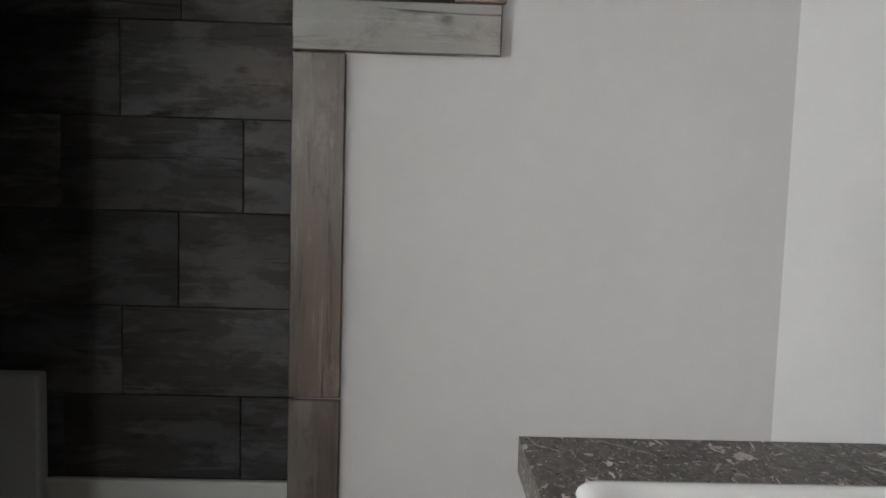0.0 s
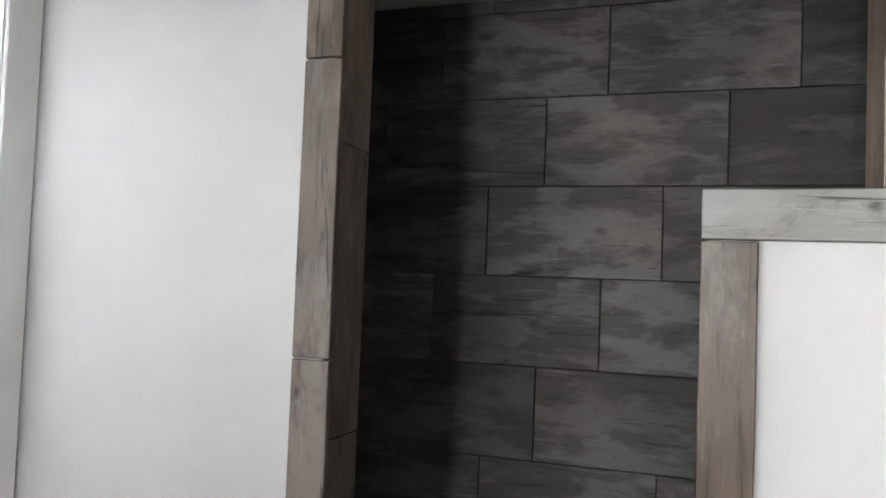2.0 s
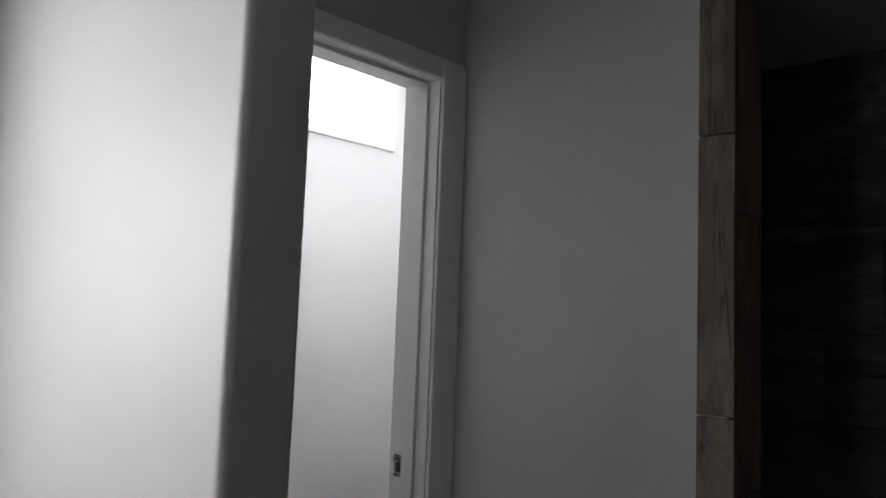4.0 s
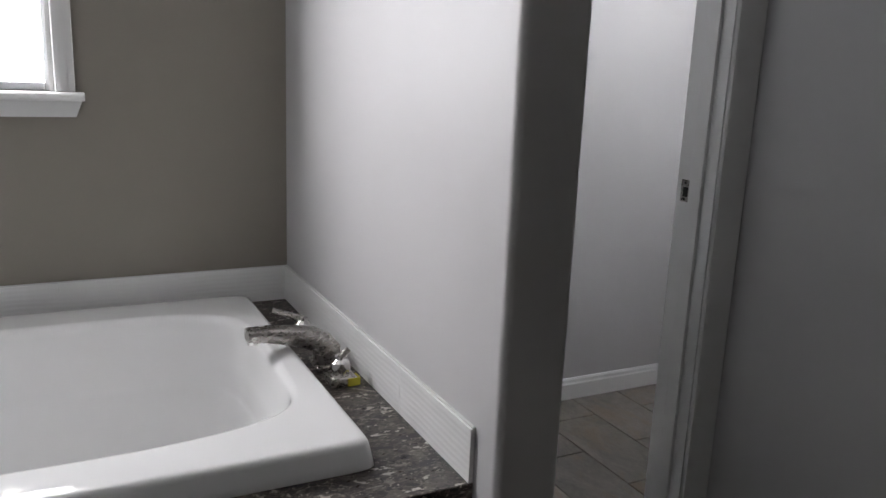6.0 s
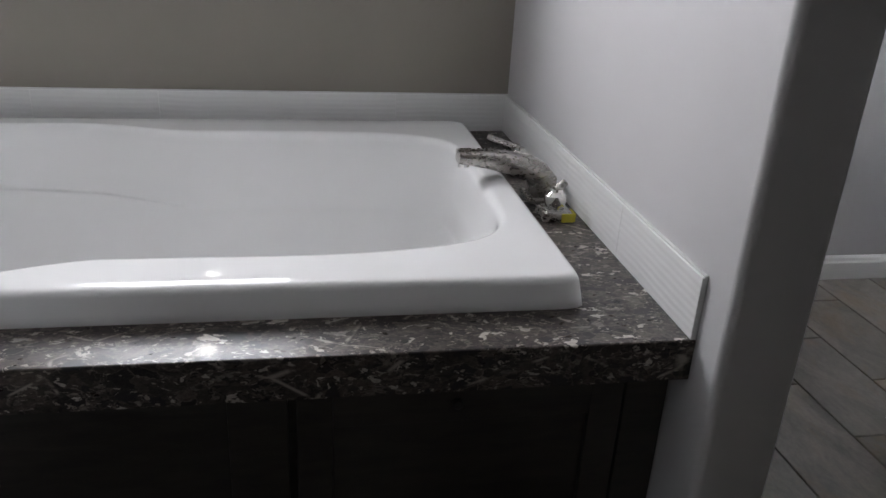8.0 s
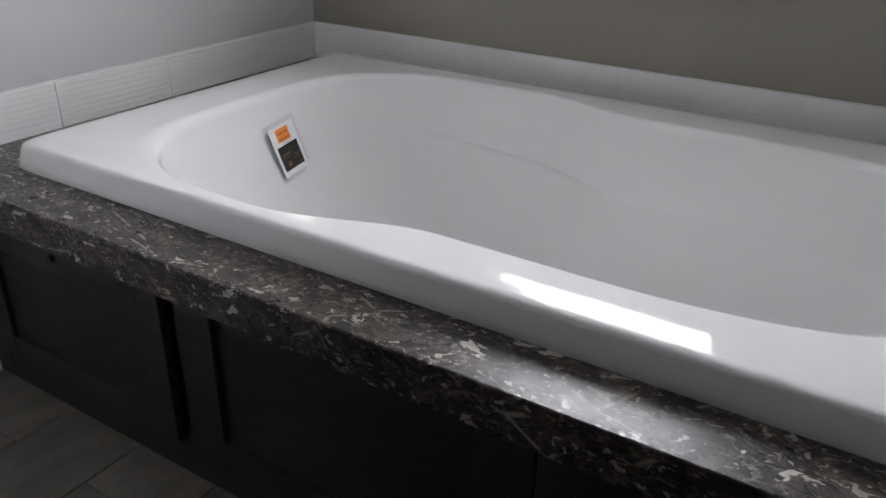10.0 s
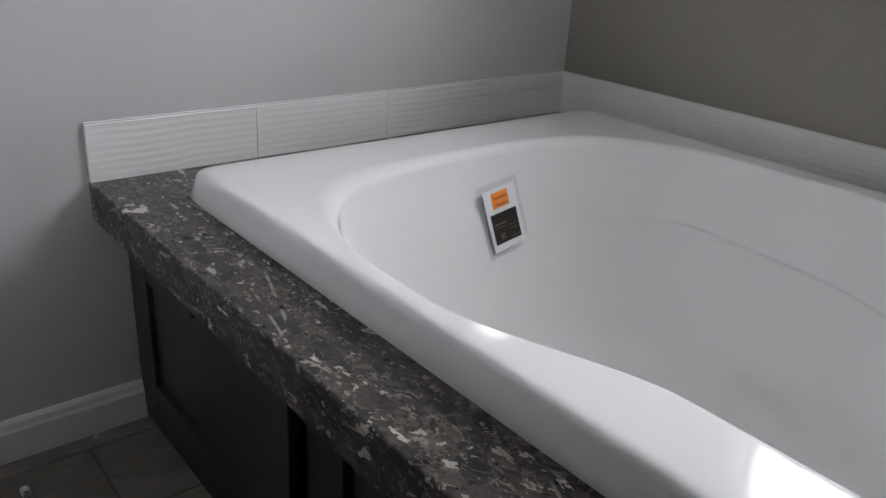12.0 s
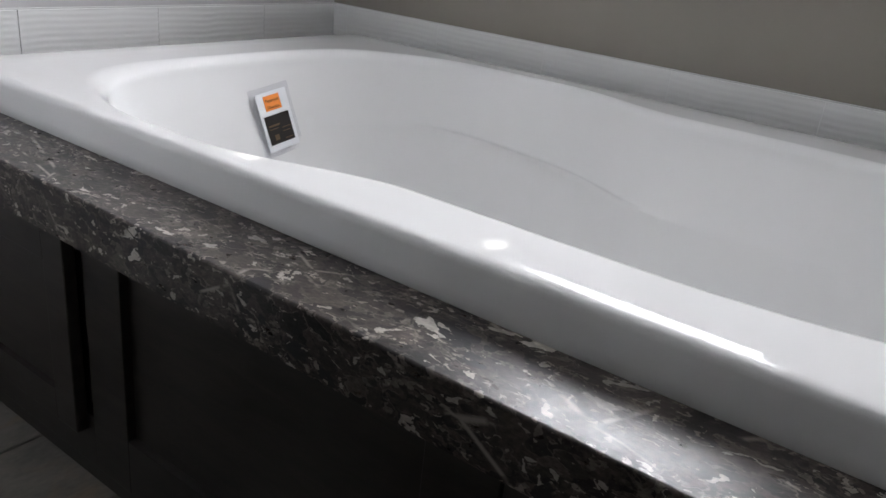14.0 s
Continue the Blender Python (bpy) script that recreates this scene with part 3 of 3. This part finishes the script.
flat = shoulder(1.0)
rings += [lim, [((2 * a[0] + b[0]) / 3, (2 * a[1] + b[1]) / 3, ZR - 0.0002 + (b[2] - ZR) * 0.28) for a, b in zip(lim, flat)], flat]
bowl = [shoulder(u) for u in (1.0, 0.86, 0.72, 0.58, 0.45, 0.33, 0.22, 0.12, 0.05)]
bowl += [edge, inner_ring(0.009, ZR - 0.045), inner_ring(0.011, 0.50, lean=0.012), inner_ring(0.016, 0.455, lean=0.020),
         inner_ring(0.0200, 0.428, lean=0.027), inner_ring(0.0205, 0.420, shelf=-0.001, lean=0.029), inner_ring(0.021, 0.415, shelf=-0.003, lean=0.030), inner_ring(0.0215, 0.411, shelf=-0.007, lean=0.031),
         inner_ring(0.022, 0.4075, shelf=-0.011, lean=0.032), inner_ring(0.023, 0.403, shelf=-0.014, lean=0.033), inner_ring(0.026, 0.392, shelf=-0.015, lean=0.036),
         inner_ring(0.035, 0.33, shelf=-0.012, lean=0.050), inner_ring(0.05, 0.24, shelf=-0.004, lean=0.09),
         inner_ring(0.07, 0.17, 5, lean=0.12), inner_ring(0.11, 0.135, 4.5, lean=0.14), inner_ring(0.18, 0.122, 4, lean=0.16), inner_ring(0.30, 0.118, 3, lean=0.16)]


def skin(name, loops, cap):
    bm = bmesh.new()
    vs = [[bm.verts.new(p) for p in r] for r in loops]
    for a, b in zip(vs, vs[1:]):
        for i in range(NT):
            bm.faces.new((a[i], a[(i + 1) % NT], b[(i + 1) % NT], b[i]))
    if cap:
        bm.faces.new(vs[-1])
    return obj(name, bm, ACRYLIC, smooth=60)


adopt(tub, skin("rim", rings, False), skin("basin", bowl, True))

# ---- tub apron: dark cabinet front ----
apron = thing("tub_apron", (XR / 2, 0.05, 0), "dark espresso wooden cabinet front below the tub deck", "cabinet")
YF = 0.054
kids = []
for a, b in ((0.002, 0.075), (0.668, 0.757), (1.275, 1.365), (1.912, XR - 0.002)):
    kids.append(boxes("stile", [(a, b, YF, YF + 0.02, 0.03, 0.4465)], ESPRESSO, bev=0.0015))
for a, b in ((0.075, 0.668), (0.757, 1.275), (1.365, 1.912)):
    kids.append(boxes("rail", [(a, b, YF + 0.0005, YF + 0.02, 0.412, 0.446)], ESPRESSO, bev=0.001))
    kids.append(boxes("rail", [(a, b, YF + 0.0005, YF + 0.02, 0.03, 0.125)], ESPRESSO, bev=0.001))
kids.append(boxes("fixed_panel", [(0.757, 1.275, YF + 0.014, YF + 0.022, 0.12, 0.415)], ESPRESSO))
kids.append(boxes("toe_board", [(0.002, XR - 0.002, YF + 0.022, YF + 0.035, 0.0, 0.446)], ESPRESSO))
kids.append(boxes("plinth", [(0.002, XR - 0.002, YF + 0.004, YF + 0.022, 0.0, 0.03)], ESPRESSO))


def overlay_door(x0, x1, z0, z1):
    st = 0.055
    d = boxes("door", [(x0 + st - 0.004, x1 - st + 0.004, YF - 0.010, YF - 0.004, z0 + st - 0.004, z1 - st + 0.004)], ESPRESSO)
    y0, y1 = YF - 0.020, YF - 0.001
    sub = [boxes("stile", [(x0, x0 + st, y0, y1, z0, z1)], ESPRESSO, bev=0.002), boxes("stile", [(x1 - st, x1, y0, y1, z0, z1)], ESPRESSO, bev=0.002),
           boxes("rail", [(x0 + st, x1 - st, y0 + 0.0005, y1, z1 - st, z1)], ESPRESSO, bev=0.001), boxes("rail", [(x0 + st, x1 - st, y0 + 0.0005, y1, z0, z0 + st)], ESPRESSO, bev=0.001)]
    bm = bmesh.new()
    lathe(bm, [(0.0085, 0.0), (0.0085, -0.006), (0.0065, -0.008)], ((x0 + x1) / 2 - 0.013, y0, z1 - 0.021), "y", 16)
    sub.append(obj("catch", bm, BLACK, label="small black round catch"))
    for o in sub:
        o.parent = d
    return d


kids += [overlay_door(0.095, 0.655, 0.098, 0.424), overlay_door(1.378, 1.898, 0.098, 0.424)]
adopt(apron, *kids)
boxes_under = boxes("subframe", [(0.002, XR - 0.002, 0.092, 0.105, 0.0, ZD - 0.031)], GROUT)
adopt(apron, boxes_under)

# ---- roman tub filler ----
tap = thing("tub_faucet", (1.925, 0.66, ZD), "brushed nickel deck-mounted tub faucet with lever handles", "faucet")
kids = []
bm = bmesh.new()
box(bm, 1.888, 1.952, 0.60, 0.69, ZD, ZD + 0.012, 0.004)
kids.append(obj("escutcheon", bm, NICKEL, smooth=40))
bm = bmesh.new()
rings = []
for k in range(15):
    t = k / 14
    if t < 0.3:
        u = t / 0.3
        cx, cz, w, h, ang = 1.922, ZD + 0.012 + 0.045 * u, 0.031, 0.031, 0.0
    else:
        u = (t - 0.3) / 0.7
        cx = 1.922 - 0.194 * u
        cz = ZD + 0.060 + 0.040 * math.sin(u * 1.45) ** 0.8
        w, h, ang = 0.031 - 0.007 * u, 0.030 - 0.016 * u, min(1.0, u * 4) * (math.pi / 2 - 0.05)
    ring = []
    for i in range(20):
        a = 2 * math.pi * i / 20
        cc, ss = math.cos(a), math.sin(a)
        p = math.copysign(abs(cc) ** 0.5, cc) * w
        q = math.copysign(abs(ss) ** 0.5, ss) * h
        ring.append((cx + q * math.cos(ang), 0.643 + p, cz + q * math.sin(ang)))
    rings.append(ring)
sweep(bm, rings)
kids.append(obj("spout", bm, NICKEL, smooth=50))
bm = bmesh.new()
lathe(bm, [(0.013, 0.0), (0.013, -0.012), (0.010, -0.012)], (1.742, 0.643, ZD + 0.089), "z", 18)
kids.append(obj("aerator", bm, CHROME))
for y, lean in ((0.525, 1), (0.83, -1)):
    bm = bmesh.new()
    box(bm, 1.886, 1.950, y - 0.032, y + 0.032, ZD, ZD + 0.022, 0.004)
    base = obj("handle_base", bm, NICKEL, smooth=40)
    bm = bmesh.new()
    lathe(bm, [(0.021, 0.022), (0.020, 0.028), (0.023, 0.036), (0.022, 0.052), (0.013, 0.060), (0.013, 0.066)], (1.918, y, ZD), "z", 24)
    body = obj("handle_body", bm, CHROME, smooth=40)
    bm = bmesh.new()
    d = Vector((-0.070, 0.040, 0.020)) if lean < 0 else Vector((0.020, 0.003, 0.017))
    rr = []
    for k in range(6):
        c = Vector((1.918, y, ZD + 0.062)) + d * (k / 5)
        rad = 0.0095 - 0.002 * k / 5
        side = d.cross(Vector((0, 0, 1))).normalized()
        up = side.cross(d).normalized()
        rr.append([tuple(c + side * rad * math.cos(2 * math.pi * i / 12) + up * rad * math.sin(2 * math.pi * i / 12)) for i in range(12)])
    sweep(bm, rr)
    lever = obj("lever", bm, NICKEL, smooth=50)
    if lean > 0:
        tag = boxes("tag", [(1.951, 1.955, y - 0.034, y - 0.004, ZD + 0.003, ZD + 0.021), (1.925, 1.951, y - 0.0345, y - 0.0325, ZD + 0.002, ZD + 0.021)], YELLOW, label="yellow paper tag")
        kids.append(tag)
    kids += [base, body, lever]
adopt(tap, *kids)

# ---- label pouch stuck inside the tub ----
pouch = new("label_pouch")
pouch.scale = (0.94, 0.94, 1)
tagged(pouch, "clear sleeve with orange and black cards stuck inside the tub", "label")
kids = [boxes("sleeve", [(-0.060, 0.056, -0.074, 0.074, 0.0, 0.0008)], SLEEVE), boxes("white_card", [(-0.046, 0.044, -0.064, 0.062, 0.002, 0.003)], CARD),
        boxes("orange_label", [(-0.026, 0.020, 0.022, 0.054, 0.0034, 0.0042)], ORANGE), boxes("black_card", [(-0.038, 0.034, -0.050, 0.012, 0.0034, 0.0042)], BROWNCARD)]
for text, y in (("Repairable", 0.043), ("Fiberglass", 0.0285)):
    cu = bpy.data.curves.new("lettering", "FONT")
    cu.body, cu.size, cu.align_x, cu.align_y, cu.extrude = text, 0.0090, "CENTER", "CENTER", 0.0001
    tx = new("lettering", cu)
    tx.data.materials.append(INK)
    tx.location = (-0.003, y, 0.0046)
    tx.parent = kids[2]
bm = bmesh.new()
for x0, x1, y0, y1 in ((-0.032, 0.0, -0.012, -0.008), (-0.032, -0.006, -0.018, -0.0165), (0.004, 0.032, -0.02, -0.0185), (0.004, 0.026, -0.028, -0.0265), (0.006, 0.03, -0.044, -0.0425), (-0.022, -0.010, -0.042, -0.030)):
    box(bm, x0, x1, y0, y1, 0.0043, 0.0047)
pr = obj("print", bm, BRONZE)
pr.parent = kids[3]
for k in kids:
    k.parent = pouch
kids[0].visible_shadow = False
up = Vector((-0.042, -0.018, 0.133)).normalized()
nrm = Vector((1.0, 0.02, 0.31))
nrm = (nrm - up * nrm.dot(up)).normalized()
rgt = up.cross(nrm)
pouch.matrix_world = Matrix.Translation((0.3690, 0.686, 0.437)) @ Matrix((rgt, up, nrm)).transposed().to_4x4()

# ---- vanity ----
vanity = thing("vanity", (2.6, -2.1, 0), "dark wooden vanity with brown stone-look counter", "vanity")
VX0, VY0, VY1, VZ = 2.355, -1.498, -2.77, 0.766
bm = bmesh.new()
pts = [(XS - 0.001, VZ), (VX0 + 0.006, VZ)] + arc(VX0 + 0.006, VZ - 0.006, 0.006, 90, 180, 4)[1:] + [(VX0, VZ - 0.062), (XS - 0.001, VZ - 0.062)]
profile(bm, pts, "y", VY1, VY0)
adopt(vanity, obj("countertop", bm, STONE), boxes("body", [(VX0 + 0.03, XS - 0.002, VY1 + 0.01, VY0 - 0.025, 0.09, VZ - 0.062)], ESPRESSO), boxes("plinth", [(VX0 + 0.09, XS - 0.002, VY1 + 0.01, VY0 - 0.03, 0.0, 0.09)], ESPRESSO))
for a in (-1.53, -1.94, -2.35):
    adopt(vanity, boxes("door", [(VX0 + 0.010, VX0 + 0.029, a - 0.39, a, 0.12, VZ - 0.09)], ESPRESSO, bev=0.002))
sink = thing("drop_in_sink", (2.54, -1.83, VZ), "white rectangular drop-in sink set in the vanity counter", "sink")
bm = bmesh.new()


def rrect(x0, x1, y0, y1, r, z):
    p = arc(x1 - r, y1 - r, r, 0, 90) + arc(x0 + r, y1 - r, r, 90, 180) + arc(x0 + r, y0 + r, r, 180, 270) + arc(x1 - r, y0 + r, r, 270, 360)
    return [(a, b, z) for a, b in p]


SX0, SX1, SY0, SY1 = 2.395, 2.690, -2.12, -1.548
sr = [rrect(SX0, SX1, SY0, SY1, 0.03, VZ + 0.0005)]
for inset, rad, up in ((0.002, 0.03, 0.008), (0.008, 0.03, 0.014), (0.020, 0.03, 0.016), (0.036, 0.05, 0.015), (0.046, 0.06, 0.006), (0.060, 0.07, 0.002)):
    sr.append(rrect(SX0 + inset, SX1 - inset, SY0 + inset, SY1 - inset, rad, VZ + up))
sweep(bm, sr)
adopt(sink, obj("bowl", bm, ACRYLIC, smooth=50))


# ---- loose hardware on the floor ----
stop = thing("door_hinge_stop", (0.19, -0.20, 0), "metal T-shaped door stop lying on the floor tiles", "door stop")
bm = bmesh.new()
rr = []
for k in range(7):
    t = k / 6
    c = Vector((0.135, -0.205, 0.012)).lerp(Vector((0.222, -0.200, 0.010)), t)
    w = 0.006 + 0.010 * t * t
    rr.append([(c.x, c.y - w, c.z - 0.006), (c.x, c.y + w, c.z - 0.006), (c.x, c.y + w * 0.8, c.z + 0.005), (c.x, c.y - w * 0.8, c.z + 0.005)])
sweep(bm, rr)
arm = obj("arm", bm, NICKEL)
bm = bmesh.new()
lathe(bm, [(0.0045, -0.038), (0.006, -0.034), (0.006, 0.034), (0.0045, 0.038)], (0.226, -0.200, 0.0065), "y", 14)
bar = obj("crossbar", bm, CHROME, smooth=40)
bm = bmesh.new()
lathe(bm, [(0.004, -0.012), (0.008, -0.009), (0.008, 0.006), (0.005, 0.008)], (0.128, -0.205, 0.009), "x", 14)
tip = obj("rubber_tip", bm, CARD, label="white rubber tip", smooth=40)
adopt(stop, arm, bar, tip)

# ---- shower pan ----
pan = thing("shower_pan", (3.4, -0.6, 0), "white moulded shower pan with raised ledge and seat", "shower pan")
adopt(pan, boxes("basin", [(XI, XSB - 0.002, -1.59, 0.15, 0.0, 0.10)], PAN), boxes("back_ledge", [(XSB - 0.030, XSB - 0.002, -1.59, -0.285, 0.10, 0.334)], PAN, bev=0.008),
      boxes("seat", [(XSB - 0.060, XSB - 0.002, -0.285, 0.15, 0.10, 0.636)], PAN, bev=0.008), boxes("threshold", [(XS + 0.002, XI, -1.09, -0.437, 0.0, 0.13)], PAN, bev=0.006))

# ---- pieces: tiles of trim, backsplash, shower and floor ----


def piece(name, dims, at, material, parent, cache={}):
    """A tile of the given size, bevelled, its mesh shared with tiles of the same size."""
    key = (name, tuple(round(d, 3) for d in dims), material.name)
    if key not in cache:
        bm = bmesh.new()
        box(bm, -dims[0] / 2, dims[0] / 2, -dims[1] / 2, dims[1] / 2, -dims[2] / 2, dims[2] / 2, (0.0004 if material is WAVE else min(0.0018, min(dims) * 0.3)), 1)
        me = bpy.data.meshes.new(name)
        bm.to_mesh(me)
        bm.free()
        me.materials.append(material)
        cache[key] = me
    ob = new(name, cache[key])
    ob.location = at
    if parent:
        ob.parent = parent
        ob.matrix_parent_inverse = Matrix.Translation(parent.location).inverted()
    return ob


def span(a, b, gap=0.0022):
    return b - a - gap, (a + b) / 2


splash = setting(thing("backsplash", (XR / 2, YB, ZD), "white wavy-textured tile border round the tub deck", "backsplash"), "white wavy-textured tile border round the tub deck", "backsplash")
ZS = 0.622
h, zc = ZS - ZD, (ZS + ZD) / 2
tk = 0.009
cuts = [0.0, 0.329, 0.648, 0.965, YB - tk]
for a, b in zip(cuts, cuts[1:]):
    w, c = span(a, b, 0.003 if a < 0.1 else 0.0002)
    piece("tile", (tk, w, h), (tk / 2 + 0.0005, c, zc), WAVE, splash)
cuts = [0.0, 0.318, 0.638, 0.958, YB - tk]
for a, b in zip(cuts, cuts[1:]):
    w, c = span(a, b, 0.003 if a < 0.1 else 0.0002)
    piece("tile", (tk, w, h), (XR - tk / 2 - 0.0005, c, zc), WAVE, splash)
cuts = [tk, 0.061, 0.381, 0.701, 1.021, 1.341, 1.661, XR - tk]
for a, b in zip(cuts, cuts[1:]):
    w, c = span(a, b, 0.0003)
    piece("tile", (w, tk, h), (c, YB - tk / 2 - 0.0005, zc), WAVE, splash)
adopt(splash, boxes("caulk_line", [(0.0, 0.0055, 0.002, YB, ZS - 0.001, ZS + 0.003), (XR - 0.0055, XR, 0.002, YB, ZS - 0.001, ZS + 0.003), (0.0055, XR - 0.0055, YB - 0.0055, YB, ZS - 0.001, ZS + 0.003),
                                   (0.0005, 0.006, 0.002, YB - 0.006, ZD, ZS - 0.002), (XR - 0.006, XR - 0.0005, 0.002, YB - 0.006, ZD, ZS - 0.002), (0.006, XR - 0.006, YB - 0.006, YB - 0.0005, ZD, ZS - 0.002)], GROUTW))

trim = setting(thing("shower_trim", (XS, -0.8, 0), "weathered wood-look tile border framing the shower opening", "tile trim"), "weathered wood-look tile border framing the shower opening", "tile trim")
XT = 2.901
t2 = XS + 0.006 - XT


def upright(y0, y1, zs):
    for a, b in zip(zs, zs[1:]):
        w, c = span(a, b, 0.004)
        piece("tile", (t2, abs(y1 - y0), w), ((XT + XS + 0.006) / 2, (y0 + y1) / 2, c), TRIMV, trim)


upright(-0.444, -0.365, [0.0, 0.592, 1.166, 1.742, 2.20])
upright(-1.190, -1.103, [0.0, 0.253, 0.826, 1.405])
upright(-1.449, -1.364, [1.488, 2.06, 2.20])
XJ, WJ = (XT + 0.003 + XI) / 2, XI - XT - 0.003
for a, b in zip([0.14, 0.44, 1.01, 1.583, 2.163], [0.44, 1.01, 1.583, 2.163]):
    w, c = span(a, b, 0.002)
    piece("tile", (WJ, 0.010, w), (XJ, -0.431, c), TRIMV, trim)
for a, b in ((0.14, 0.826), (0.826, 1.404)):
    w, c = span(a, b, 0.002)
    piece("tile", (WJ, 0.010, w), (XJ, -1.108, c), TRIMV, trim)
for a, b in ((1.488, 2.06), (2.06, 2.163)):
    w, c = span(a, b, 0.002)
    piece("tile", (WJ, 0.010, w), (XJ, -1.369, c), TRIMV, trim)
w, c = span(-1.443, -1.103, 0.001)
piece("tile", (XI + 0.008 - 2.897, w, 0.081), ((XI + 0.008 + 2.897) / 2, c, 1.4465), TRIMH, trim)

shower = setting(thing("shower_tiling", (XSB, -0.6, 0), "dark wood-look plank tiles lining the shower", "wall tiles"), "dark wood-look plank tiles lining the shower", "wall tiles")
rows = [(0.10, 0.314, -0.655), (0.314, 0.571, -0.822), (0.571, 0.824, -0.491), (0.824, 1.090, -0.648), (1.090, 1.347, -0.825), (1.347, 1.607, -0.490), (1.607, 1.866, -0.656), (1.866, 2.122, -0.830), (2.122, 2.163, -0.490)]
PL = 0.497
for k, (z0, z1, j) in enumerate(rows):
    hh, zc = span(z0, z1, 0.002)
    a = j - 4 * PL
    while a < 0.16:
        b = a + PL
        y0, y1 = max(a, -1.595), min(b, 0.155)
        if y1 - y0 > 0.02:
            w, c = span(y0, y1, 0.0018)
            piece("plank", (0.010, w, hh), (XSB + 0.0065, c, zc), PLANK, shower)
        a = b
    for ys in (0.1505, -1.5905):
        x = XI + 0.004
        off = 0.30 if k % 2 else 0.48
        while x < XSB - 0.01:
            x1 = min(x + off, XSB - 0.003)
            w, c = span(x, x1, 0.0025)
            if w > 0.01:
                piece("plank", (w, 0.010, hh), (c, ys, zc), PLANK, shower)
            x, off = x1, PL
adopt(shower, boxes("grout_bed", [(XSB + 0.009, XSB + 0.0115, -1.60, 0.158, 0.1, 2.163), (XI + 0.001, XSB, 0.154, 0.1585, 0.1, 2.163), (XI + 0.001, XSB, -1.5985, -1.594, 0.1, 2.163)], paint("grout_shower", (0.045, 0.042, 0.040), 0.9, 0.4)))

PX, PY = 0.2187, 0.4575
i0 = -2
for i in range(i0, 18):
    x0 = 0.275 + PX * i
    off = 0.154 if i % 2 == 0 else 0.154 + PY / 2
    jn = -7
    while True:
        y0 = off + PY * jn
        y1 = y0 + PY
        jn += 1
        if y0 > YB:
            break
        ax, bx, ay, by = max(x0, 0.0), min(x0 + PX, 3.96), max(y0, YE), min(y1, YB)
        if ax < XR and bx > 0 and ay > 0.09:
            continue
        if ax < XR and by > 0.09:
            by = 0.09
        if bx - ax < 0.015 or by - ay < 0.015:
            continue
        if ax > 2.99 and by < 0.3:
            continue
        w, cx = span(ax, bx, 0.0035)
        d, cy = span(ay, by, 0.0035)
        piece("tile", (w, d, 0.008), (cx, cy, -0.004), FTILE, floor)
